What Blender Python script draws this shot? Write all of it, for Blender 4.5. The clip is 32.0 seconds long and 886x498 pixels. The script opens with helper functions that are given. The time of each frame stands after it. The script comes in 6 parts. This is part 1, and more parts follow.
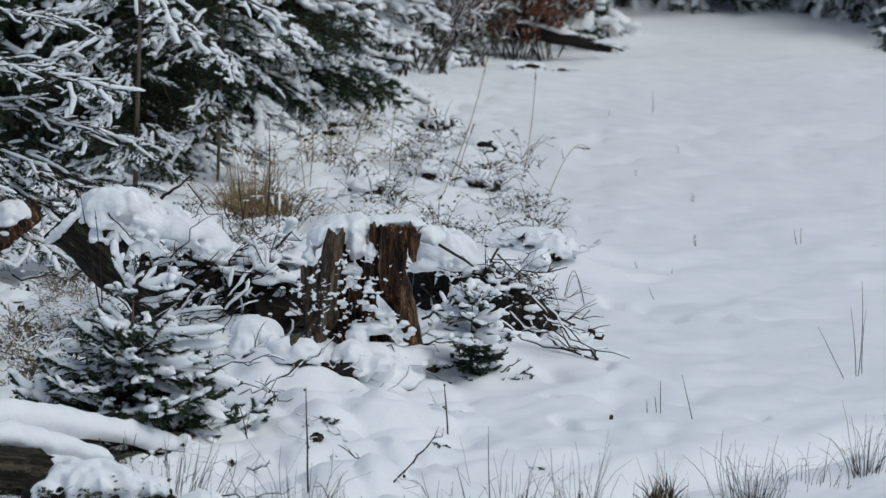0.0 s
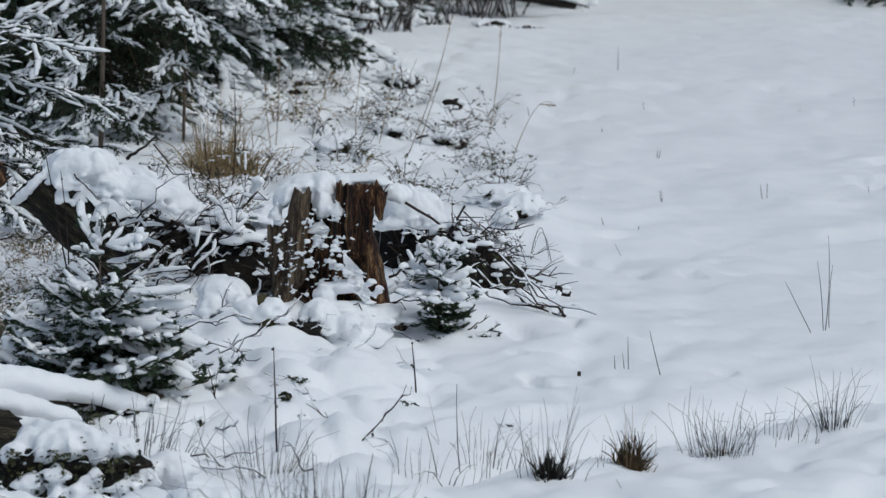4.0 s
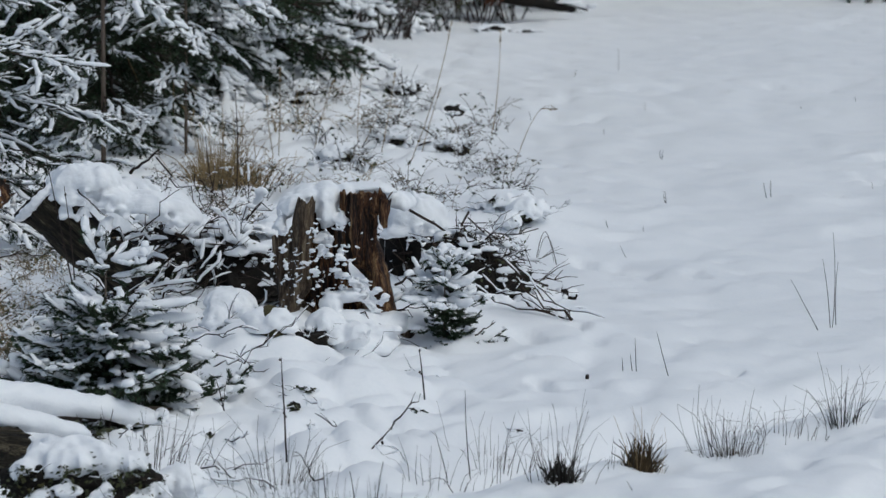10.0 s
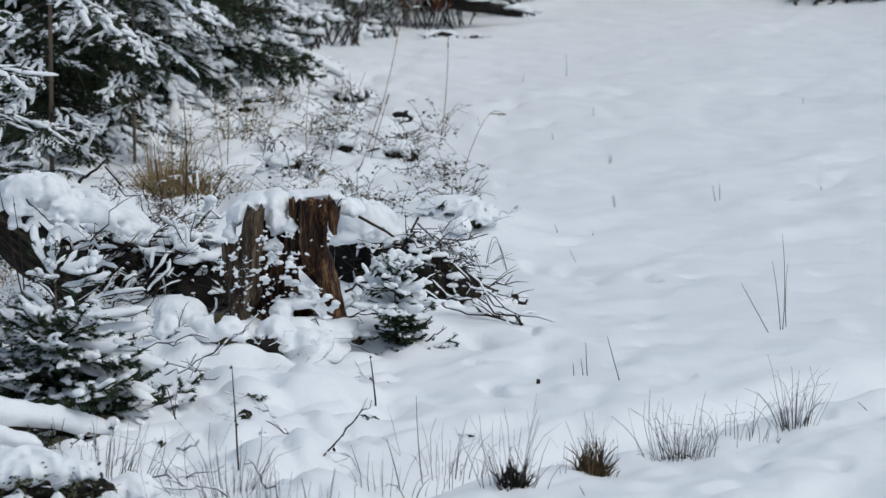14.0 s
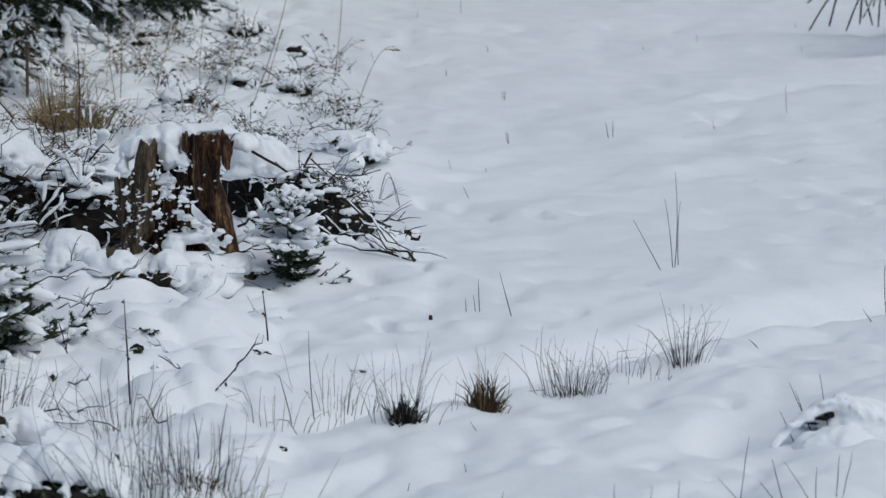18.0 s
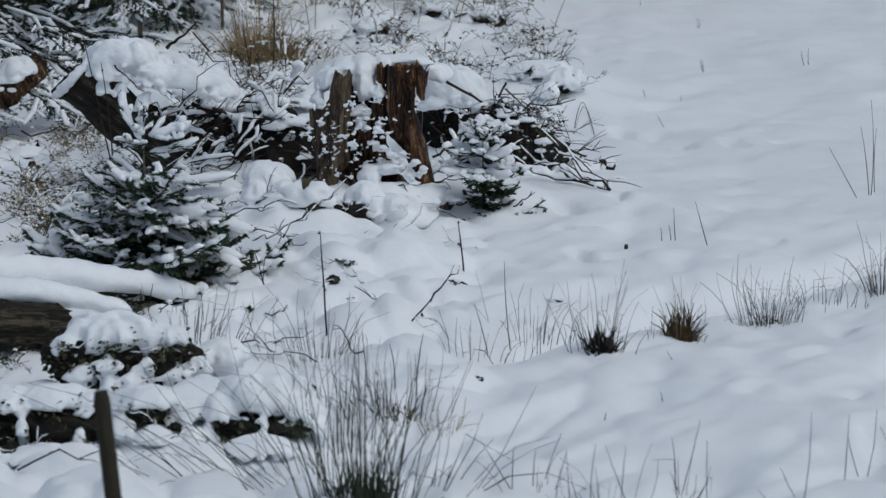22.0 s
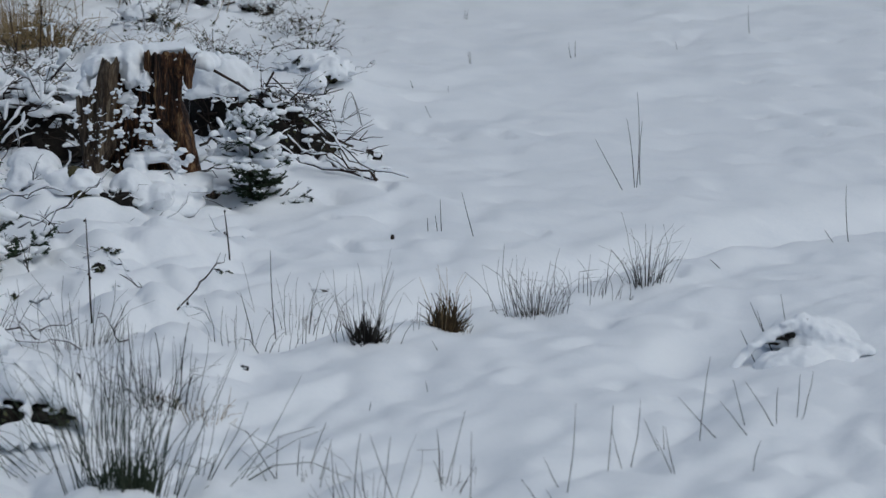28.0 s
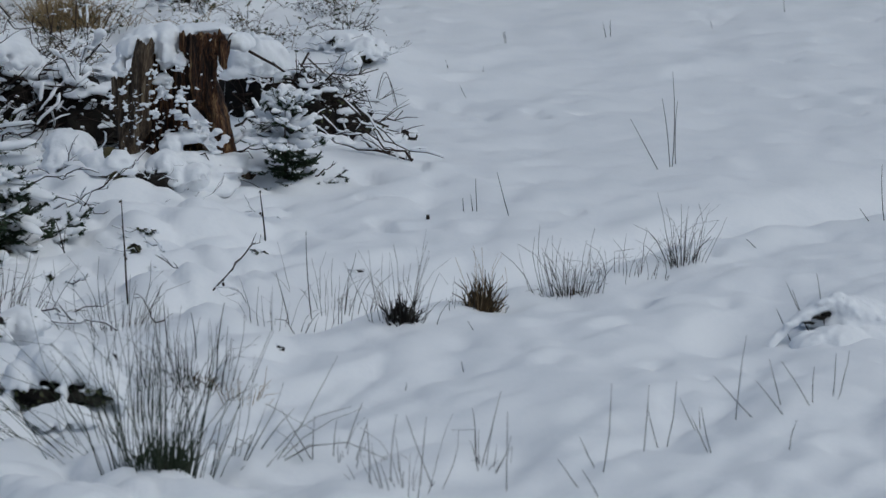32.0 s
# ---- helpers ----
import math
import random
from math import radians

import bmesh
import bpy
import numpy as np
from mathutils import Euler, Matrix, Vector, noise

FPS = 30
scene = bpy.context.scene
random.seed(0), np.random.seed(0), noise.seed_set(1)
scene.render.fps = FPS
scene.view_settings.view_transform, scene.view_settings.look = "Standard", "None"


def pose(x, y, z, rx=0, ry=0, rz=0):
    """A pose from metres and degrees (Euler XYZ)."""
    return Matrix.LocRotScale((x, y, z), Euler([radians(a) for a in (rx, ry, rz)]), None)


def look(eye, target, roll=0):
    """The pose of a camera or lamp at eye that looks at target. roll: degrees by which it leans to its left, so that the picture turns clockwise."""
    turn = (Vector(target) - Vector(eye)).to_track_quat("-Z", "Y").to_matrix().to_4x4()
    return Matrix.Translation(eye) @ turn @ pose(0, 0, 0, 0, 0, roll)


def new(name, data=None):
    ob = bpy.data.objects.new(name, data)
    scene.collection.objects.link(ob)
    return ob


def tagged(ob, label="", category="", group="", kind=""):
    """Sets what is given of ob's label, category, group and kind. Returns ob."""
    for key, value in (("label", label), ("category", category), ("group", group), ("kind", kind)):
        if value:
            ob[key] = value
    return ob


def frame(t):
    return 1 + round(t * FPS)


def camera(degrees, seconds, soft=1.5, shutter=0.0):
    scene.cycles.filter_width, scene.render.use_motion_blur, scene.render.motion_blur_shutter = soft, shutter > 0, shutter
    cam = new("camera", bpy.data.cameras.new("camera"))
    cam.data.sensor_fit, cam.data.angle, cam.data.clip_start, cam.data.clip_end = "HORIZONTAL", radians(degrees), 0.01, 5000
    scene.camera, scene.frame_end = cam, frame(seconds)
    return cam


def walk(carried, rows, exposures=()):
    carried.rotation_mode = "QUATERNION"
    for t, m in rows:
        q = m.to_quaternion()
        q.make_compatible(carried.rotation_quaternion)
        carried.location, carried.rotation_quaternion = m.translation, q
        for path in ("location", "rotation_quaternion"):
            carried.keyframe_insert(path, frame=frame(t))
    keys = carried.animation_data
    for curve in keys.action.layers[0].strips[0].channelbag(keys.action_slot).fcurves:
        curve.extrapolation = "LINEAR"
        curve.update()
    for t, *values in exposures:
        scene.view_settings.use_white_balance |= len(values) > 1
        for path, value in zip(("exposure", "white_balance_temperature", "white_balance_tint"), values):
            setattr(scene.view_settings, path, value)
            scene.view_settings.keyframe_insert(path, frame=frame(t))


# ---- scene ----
# ---------------------------------------------------------------- camera
EYE_Z = 3.66
cam = camera(12.0, 32.0, soft=1.45)
cam.data.dof.use_dof = True
cam.data.dof.focus_distance = 23.0
cam.data.dof.aperture_fstop = 5.6
TURNS = [
    (0.0, -2.387, -7.319, 1.845),
    (0.5, -2.387, -7.415, 1.463),
    (1.0, -2.378, -7.536, 1.732),
    (1.5, -2.364, -7.713, 1.745),
    (2.0, -2.279, -7.911, 1.643),
    (2.5, -2.141, -8.044, 1.539),
    (3.0, -1.998, -8.055, 1.546),
    (3.5, -1.954, -7.970, 1.525),
    (4.0, -1.914, -7.877, 1.401),
    (4.5, -1.833, -7.827, 1.276),
    (5.0, -1.731, -7.824, 1.152),
    (5.5, -1.626, -7.870, 1.028),
    (6.0, -1.541, -7.946, 0.931),
    (6.5, -1.507, -8.034, 0.788),
    (7.0, -1.464, -8.149, 0.627),
    (7.5, -1.415, -8.251, 0.583),
    (8.0, -1.382, -8.307, 0.377),
    (8.5, -1.487, -8.277, 0.403),
    (9.0, -1.715, -8.129, 0.168),
    (9.5, -1.912, -7.952, 0.033),
    (10.0, -1.984, -7.791, 0.000),
    (10.5, -1.904, -7.732, -0.231),
    (11.0, -1.763, -7.770, 0.032),
    (11.5, -1.729, -7.853, -0.250),
    (12.0, -1.792, -7.930, -0.405),
    (12.5, -1.825, -8.000, -0.485),
    (13.0, -1.734, -8.044, -0.559),
    (13.5, -1.548, -7.987, -0.557),
    (14.0, -1.295, -7.712, -0.475),
    (14.5, -1.048, -7.273, -0.466),
    (15.0, -0.741, -6.838, -0.286),
    (15.5, -0.370, -6.574, -0.106),
    (16.0, -0.028, -6.575, 0.073),
    (16.5, 0.194, -6.937, 0.253),
    (17.0, 0.281, -7.525, 0.163),
    (17.5, 0.220, -8.157, 0.048),
    (18.0, 0.172, -8.590, 0.077),
    (18.5, 0.201, -8.812, 0.115),
    (19.0, 0.123, -8.981, 0.126),
    (19.5, -0.226, -9.124, -0.132),
    (20.0, -0.914, -9.302, -0.432),
    (20.5, -1.585, -9.409, -0.555),
    (21.0, -2.184, -9.482, -0.591),
    (21.5, -2.495, -9.505, -0.750),
    (22.0, -2.521, -9.530, -0.700),
    (22.5, -2.297, -9.577, -0.417),
    (23.0, -1.875, -9.610, -0.545),
    (23.5, -1.479, -9.622, -0.422),
    (24.0, -1.178, -9.583, -0.328),
    (24.5, -1.000, -9.514, -0.277),
    (25.0, -0.871, -9.418, -0.267),
    (25.5, -0.621, -9.329, 0.041),
    (26.0, -0.017, -9.288, 0.250),
    (26.5, 0.634, -9.271, 0.530),
    (27.0, 1.003, -9.325, 0.451),
    (27.5, 0.943, -9.477, 0.371),
    (28.0, 0.700, -9.681, 0.292),
    (28.5, 0.521, -9.892, 0.213),
    (29.0, 0.491, -10.062, 0.333),
    (29.5, 0.579, -10.135, 0.554),
    (30.0, 0.642, -10.124, 0.242),
    (30.5, 0.541, -10.081, 0.346),
    (31.0, 0.322, -10.047, 0.102),
    (31.5, 0.193, -9.992, 0.139),
    (32.0, 0.211, -9.954, 0.062),
]
walk(cam, [(t, pose(0, 0, EYE_Z, 90 + pitch, 0, -yaw) @ pose(0, 0, 0, 0, 0, roll)) for t, yaw, pitch, roll in TURNS],
     exposures=[(0.0, -0.65, 5930, 0), (2.5, -0.65, 5930, 0), (6.0, -0.51, 5930, 0), (8.0, -0.48, 5930, 0), (10.0, -0.69, 5930, 0), (14.0, -0.52, 5930, 0), (17.0, -0.63, 5900, 0), (22.0, -0.86, 5830, 0), (26.0, -0.90, 5800, 0), (32.0, -1.08, 5760, 0)])

# ---------------------------------------------------------------- light
SUN_EL, SUN_AZ = radians(60), radians(125)
world = bpy.data.worlds.new("winter_sky")
scene.world = world
world.use_nodes = True
wn = world.node_tree
sky = wn.nodes.new("ShaderNodeTexSky")
sky.sky_type = "NISHITA"
sky.sun_disc = False
sky.sun_elevation, sky.sun_rotation = SUN_EL, SUN_AZ
sky.air_density, sky.dust_density, sky.ozone_density = 0.8, 4.5, 0.8
wn.links.new(sky.outputs["Color"], wn.nodes["Background"].inputs["Color"])
wn.nodes["Background"].inputs["Strength"].default_value = 0.15
sun = new("overcast_sun", bpy.data.lights.new("overcast_sun", "SUN"))
sun.data.energy, sun.data.angle, sun.data.color = 0.7, radians(70), (1.0, 0.98, 0.95)
sun.matrix_world = look((0, 0, 40), (-40 * math.cos(SUN_EL) * math.sin(SUN_AZ), -40 * math.cos(SUN_EL) * math.cos(SUN_AZ), 40 - 40 * math.sin(SUN_EL)))


# ---------------------------------------------------------------- materials
def material(name, colors, rough=0.8, scale=(6, 6, 6), detail_scale=40, bump=0.3, bump_size=0.01, spread=0.5, spec=0.3, per_object=0.0, subsurface=0.0):
    """Noise between several base colours, fine grain over it, bump from both."""
    mat = bpy.data.materials.new(name)
    mat.use_nodes = True
    nt = mat.node_tree
    bsdf = nt.nodes["Principled BSDF"]
    bsdf.inputs["Roughness"].default_value = rough
    bsdf.inputs["Specular IOR Level"].default_value = spec
    if subsurface:
        bsdf.inputs["Subsurface Weight"].default_value = subsurface
        bsdf.inputs["Subsurface Radius"].default_value = (0.03, 0.04, 0.05)
    tc = nt.nodes.new("ShaderNodeTexCoord")
    mp = nt.nodes.new("ShaderNodeMapping")
    mp.inputs["Scale"].default_value = scale
    nt.links.new(tc.outputs["Object"], mp.inputs["Vector"])
    big = nt.nodes.new("ShaderNodeTexNoise")
    big.inputs["Scale"].default_value, big.inputs["Detail"].default_value = 1.0, 5
    nt.links.new(mp.outputs["Vector"], big.inputs["Vector"])
    fine = nt.nodes.new("ShaderNodeTexNoise")
    fine.inputs["Scale"].default_value, fine.inputs["Detail"].default_value = detail_scale / max(scale), 3
    nt.links.new(mp.outputs["Vector"], fine.inputs["Vector"])
    mix = nt.nodes.new("ShaderNodeMath")
    mix.operation = "MULTIPLY_ADD"
    mix.inputs[1].default_value = 0.35
    nt.links.new(fine.outputs["Fac"], mix.inputs[0])
    scaled = nt.nodes.new("ShaderNodeMath")
    scaled.operation = "MULTIPLY_ADD"
    scaled.inputs[1].default_value, scaled.inputs[2].default_value = 0.65, 0.0
    nt.links.new(big.outputs["Fac"], scaled.inputs[0])
    nt.links.new(scaled.outputs[0], mix.inputs[2])
    source = mix.outputs[0]
    if per_object:
        info = nt.nodes.new("ShaderNodeObjectInfo")
        add = nt.nodes.new("ShaderNodeMath")
        add.operation = "MULTIPLY_ADD"
        add.inputs[1].default_value = per_object
        nt.links.new(info.outputs["Random"], add.inputs[0])
        nt.links.new(source, add.inputs[2])
        source = add.outputs[0]
    ramp = nt.nodes.new("ShaderNodeValToRGB")
    lo, hi = 0.5 - spread / 2, 0.5 + spread / 2 + per_object
    els = ramp.color_ramp.elements
    while len(els) < len(colors):
        els.new(0.5)
    for i, c in enumerate(colors):
        els[i].position = lo + (hi - lo) * i / (len(colors) - 1)
        els[i].color = (*c, 1)
    nt.links.new(source, ramp.inputs["Fac"])
    nt.links.new(ramp.outputs["Color"], bsdf.inputs["Base Color"])
    if bump:
        b = nt.nodes.new("ShaderNodeBump")
        b.inputs["Strength"].default_value, b.inputs["Distance"].default_value = bump, bump_size
        nt.links.new(mix.outputs[0], b.inputs["Height"])
        nt.links.new(b.outputs["Normal"], bsdf.inputs["Normal"])
    return mat


SNOW = material("snow", [(0.80, 0.82, 0.85), (0.87, 0.88, 0.90), (0.90, 0.91, 0.92)], rough=0.7, scale=(3, 3, 3), detail_scale=45, bump=0.35, bump_size=0.012, spec=0.2)
SNOW_LUMPY = material("crumbly_snow", [(0.80, 0.82, 0.85), (0.87, 0.88, 0.90), (0.90, 0.91, 0.92)], rough=0.7, scale=(9, 9, 9), detail_scale=70, bump=0.4, bump_size=0.018, spec=0.2)
WOOD = material("rotten_wood", [(0.004, 0.003, 0.002), (0.018, 0.009, 0.006), (0.11, 0.05, 0.022), (0.40, 0.25, 0.12)], scale=(22, 22, 3.0), detail_scale=140, bump=1.0, bump_size=0.05, spread=0.27)
WOOD_GREY = material("weathered_wood", [(0.008, 0.006, 0.004), (0.04, 0.026, 0.017), (0.12, 0.085, 0.055), (0.32, 0.25, 0.16)], scale=(26, 26, 2.6), detail_scale=170, bump=1.0, bump_size=0.05, spread=0.30)
BARK = material("dark_bark", [(0.010, 0.008, 0.006), (0.04, 0.03, 0.02), (0.09, 0.07, 0.05)], scale=(9, 9, 9), detail_scale=90, bump=1.0, bump_size=0.015, spread=0.45)
LOGWOOD = material("log_wood", [(0.003, 0.0027, 0.002), (0.010, 0.008, 0.005), (0.032, 0.026, 0.016), (0.11, 0.092, 0.06)], scale=(2.0, 26, 26), detail_scale=160, bump=1.0, bump_size=0.06, spread=0.26)
MOSS = material("mossy_stone", [(0.012, 0.010, 0.007), (0.05, 0.045, 0.015), (0.10, 0.075, 0.05)], scale=(14, 14, 14), detail_scale=90, bump=1.0, bump_size=0.015, spread=0.45)
# soil colour taken down to near-black, with the shade of gaps painted in
SHADED_SOIL = material("shaded_soil", [(0.003, 0.0025, 0.002), (0.008, 0.006, 0.004), (0.022, 0.016, 0.010)], scale=(12, 12, 12), detail_scale=80, bump=1.0, bump_size=0.02)
NEEDLE = material("spruce_needles", [(0.014, 0.028, 0.014), (0.032, 0.055, 0.026), (0.06, 0.08, 0.04)], rough=0.6, scale=(5, 5, 5), bump=0, per_object=0.25)
NEEDLE_DARK = material("spruce_needles_dark", [(0.010, 0.024, 0.012), (0.025, 0.05, 0.024), (0.05, 0.07, 0.035)], rough=0.6, scale=(5, 5, 5), bump=0, per_object=0.25)
TWIG = material("twig_bark", [(0.010, 0.007, 0.006), (0.032, 0.022, 0.017), (0.07, 0.046, 0.033)], scale=(15, 15, 15), bump=0, per_object=0.3)
TRUNK = material("spruce_bark", [(0.08, 0.06, 0.045), (0.17, 0.13, 0.10), (0.27, 0.22, 0.18)], scale=(14, 14, 5), detail_scale=80, bump=0.8, bump_size=0.01)
RUSH = material("rush_stems", [(0.014, 0.024, 0.012), (0.032, 0.045, 0.024), (0.07, 0.07, 0.045)], rough=0.55, scale=(8, 8, 8), bump=0, per_object=0.2)
RUSH_GREY = material("rush_stems_dry", [(0.022, 0.022, 0.02), (0.05, 0.047, 0.042), (0.10, 0.09, 0.07)], rough=0.6, scale=(8, 8, 8), bump=0, per_object=0.3)
STRAW = material("straw_grass", [(0.12, 0.078, 0.038), (0.28, 0.20, 0.10), (0.45, 0.35, 0.20)], rough=0.7, scale=(9, 9, 9), bump=0, per_object=0.25)
WEED = material("withered_stems", [(0.06, 0.04, 0.025), (0.13, 0.09, 0.055), (0.24, 0.17, 0.10)], rough=0.7, scale=(9, 9, 9), bump=0, per_object=0.25)
THATCH = material("rush_thatch", [(0.010, 0.008, 0.004), (0.05, 0.034, 0.015), (0.13, 0.085, 0.045)], scale=(40, 40, 9), bump=0.8, detail_scale=120)
LEAF = material("bramble_leaf", [(0.012, 0.016, 0.008), (0.04, 0.05, 0.018), (0.09, 0.08, 0.03)], rough=0.5, scale=(9, 9, 9), bump=0, spread=0.35)
RUSSET = material("beech_leaf", [(0.06, 0.022, 0.012), (0.16, 0.065, 0.035), (0.26, 0.13, 0.08)], rough=0.6, scale=(9, 9, 9), bump=0, spread=0.4)
POSTWOOD = material("post_wood", [(0.010, 0.009, 0.005), (0.022, 0.019, 0.010), (0.042, 0.036, 0.02)], scale=(25, 25, 3), detail_scale=100, bump=0.8, bump_size=0.008)

# ---------------------------------------------------------------- terrain


def value_noise(x, y, seed):
    ix, iy = np.floor(x), np.floor(y)
    fx, fy = x - ix, y - iy
    fx, fy = fx * fx * (3 - 2 * fx), fy * fy * (3 - 2 * fy)

    def h(a, b):
        n = np.sin(a * 127.1 + b * 311.7 + seed * 74.7) * 43758.5453
        return n - np.floor(n)
    return (h(ix, iy) * (1 - fx) + h(ix + 1, iy) * fx) * (1 - fy) + (h(ix, iy + 1) * (1 - fx) + h(ix + 1, iy + 1) * fx) * fy


def pillow(x, y, seed):
    return np.sqrt(np.abs(2 * value_noise(x * 0.92 + y * 0.39, y * 0.92 - x * 0.39, seed) - 1) + 0.01)


def ease(a, b, x):
    t = np.clip((x - a) / (b - a), 0, 1)
    return t * t * (3 - 2 * t)


# mounds of snow: x, y, half width across, half width along the view, height
MOUNDS = [(-1.30, 21.3, 0.42, 0.5, 0.16), (-1.65, 20.2, 0.25, 0.3, 0.06), (-1.05, 20.4, 0.22, 0.3, 0.05), (-1.45, 23.1, 0.7, 0.5, 0.10), (-2.5, 24.6, 0.9, 0.6, 0.16), (-1.9, 22.4, 0.4, 0.4, 0.10), (-0.75, 23.6, 0.5, 0.6, 0.05),
          (-2.6, 22.0, 0.6, 0.6, -0.06), (-1.9, 17.6, 0.35, 0.35, 0.10), (-2.9, 19.4, 0.6, 0.4, 0.12), (-0.6, 28.4, 0.5, 0.9, 0.12), (-1.2, 27.6, 1.0, 1.2, 0.12),
          (0.7, 15.9, 0.35, 0.4, 0.05), (-0.45, 27.45, 0.30, 0.28, 0.10)]


def ground(x, y):
    x, y = np.asarray(x, float), np.asarray(y, float)
    z = 0.12 * (value_noise(x * 0.3, y * 0.22, 1) - 0.5) + 0.036 * (value_noise(x * 1.0, y * 0.7, 2) - 0.5)
    z = z + 0.030 * (value_noise(x * 2.4 - y * 0.5, y * 1.5, 3) - 0.5) + 0.030 * (value_noise(x * 5.2 + y * 0.9, y * 3.0, 8) - 0.5) + 0.024 * (value_noise(x * 9.5 + y, y * 5.6 - x * 1.7, 14) - 0.5)
    z = z - 0.035 * ease(0.76, 0.97, value_noise(x * 5.0, y * 3.4, 9)) * ease(0.45, 0.6, value_noise(x * 0.8, y * 0.5, 10))
    along, across = x * 0.36 + y * 0.93, x * 0.93 - y * 0.36
    field = ease(-1.4, -0.4, x) * ease(24, 20, y) * ease(4, 9, y)
    z = z + field * (0.07 * (value_noise(along * 0.45, across * 1.3, 6) - 0.5) + 0.055 * (value_noise(along * 0.9, across * 2.4, 7) - 0.5) + 0.04 * (value_noise(along * 1.7, across * 4.0, 13) - 0.5) + 0.024 * (value_noise(along * 3.9, across * 8.8, 15) - 0.5) + 0.055 * (pillow(along * 0.55, across * 1.5, 21) - 0.6) + 0.028 * (pillow(along * 1.2, across * 3.4, 22) - 0.6) + 0.02 * (pillow(along * 2.6, across * 7.0, 23) - 0.6))
    open_field = ease(-0.9, -0.2, x) * ease(17, 22, y) * ease(60, 45, y)
    z = z + open_field * (0.030 * (pillow(x * 1.3, y * 0.8, 31) - 0.6) + 0.022 * (value_noise(x * 3.4, y * 1.8, 32) - 0.5) - 0.045 * ease(0.80, 0.95, value_noise(x * 6.5 + y, y * 3.6, 33)) * ease(0.35, 0.6, value_noise(x * 0.9, y * 0.45, 34)))
    rough = ease(-0.45, -1.0, x + 0.02 * (y - 22)) * ease(10, 15, y) * ease(46, 36, y)
    z = z + rough * (0.12 * (value_noise(x * 1.7, y * 1.1, 4) - 0.4) + 0.13 * (pillow(x * 2.3, y * 1.5, 5) - 0.6) + 0.07 * (pillow(x * 4.6, y * 3.1, 11) - 0.6) + 0.03 * (pillow(x * 9, y * 6.5, 12) - 0.6))
    for cx, cy, sx, sy, h in MOUNDS:
        z = z + h * np.exp(-((x - cx) / sx) ** 2 - ((y - cy) / sy) ** 2)
    # a wet furrow behind the near bank, where the rushes grow
    off = y - (18.9 + 1.18 * x)
    z = z - 0.15 * np.exp(-((off - 0.95) / 0.38) ** 2) * ease(-1.1, -0.3, x) * ease(5.5, 3.5, x)
    # the bank on which the camera stands, and the rise towards the wood
    z = z + 2.0 * ease(10, 0, y) + 0.05 * ease(44, 60, y) * (y - 44) * ease(400, 100, y) * 0.6
    z = z + ease(3.0, 9.0, x) * ease(28, 46, y) * 1.1 * ease(200, 90, y) + ease(-3.0, -9.0, x) * ease(20, 40, y) * 0.9 * ease(200, 90, y)
    z = z - 0.10 * np.exp(-((y - 47.5 - 0.3 * x) / 1.2) ** 2) * ease(-1.5, 0.5, x)
    return z


def gz(x, y):
    return float(ground(x, y))


class Shape:
    def __init__(self):
        self.v, self.f = [], []

    def add(self, verts, faces):
        n = len(self.v)
        self.v.extend(verts)
        self.f.extend([tuple(i + n for i in face) for face in faces])


def mesh_of(name, shape, mat, smooth=True):
    me = bpy.data.meshes.new(name)
    me.from_pydata([tuple(p) for p in shape.v], [], shape.f)
    me.materials.append(mat)
    if smooth:
        me.polygons.foreach_set("use_smooth", [True] * len(me.polygons))
    me.update()
    return me


def part(name, shape, mat, parent=None, label="", smooth=True, kind=""):
    ob = new(name, shape if isinstance(shape, bpy.types.Mesh) else mesh_of(name, shape, mat, smooth))
    if parent:
        ob.parent = parent
    return tagged(ob, label, kind=kind)


def thing(name, x, y, z, label, category, group="", kind="", turn=0):
    ob = new(name)
    ob.empty_display_size = 0.1
    ob.matrix_world = pose(x, y, z, 0, 0, turn)
    return tagged(ob, label, category, group, kind)


def tube(s, pts, radii, sides=6, cap=True):
    rings = []
    up = Vector((0.13, 0.2, 1))
    for i, p in enumerate(pts):
        d = (Vector(pts[min(i + 1, len(pts) - 1)]) - Vector(pts[max(i - 1, 0)])).normalized()
        a = d.cross(up if abs(d.z) < 0.9 else Vector((1, 0.1, 0))).normalized()
        b = d.cross(a)
        r = radii[i] if isinstance(radii, (list, tuple)) else radii
        rings.append([Vector(p) + (a * math.cos(2 * math.pi * k / sides) + b * math.sin(2 * math.pi * k / sides)) * r for k in range(sides)])
    faces = []
    for i in range(len(rings) - 1):
        for k in range(sides):
            k2 = (k + 1) % sides
            faces.append((i * sides + k, i * sides + k2, (i + 1) * sides + k2, (i + 1) * sides + k))
    if cap:
        faces.append(tuple(range(sides))[::-1])
        faces.append(tuple((len(rings) - 1) * sides + k for k in range(sides)))
    s.add([p for ring in rings for p in ring], faces)


def resample(pts, step):
    out = [Vector(pts[0])]
    for a, b in zip(pts, pts[1:]):
        a, b = Vector(a), Vector(b)
        n = max(1, int((b - a).length / step))
        out += [a.lerp(b, (i + 1) / n) for i in range(n)]
    return out


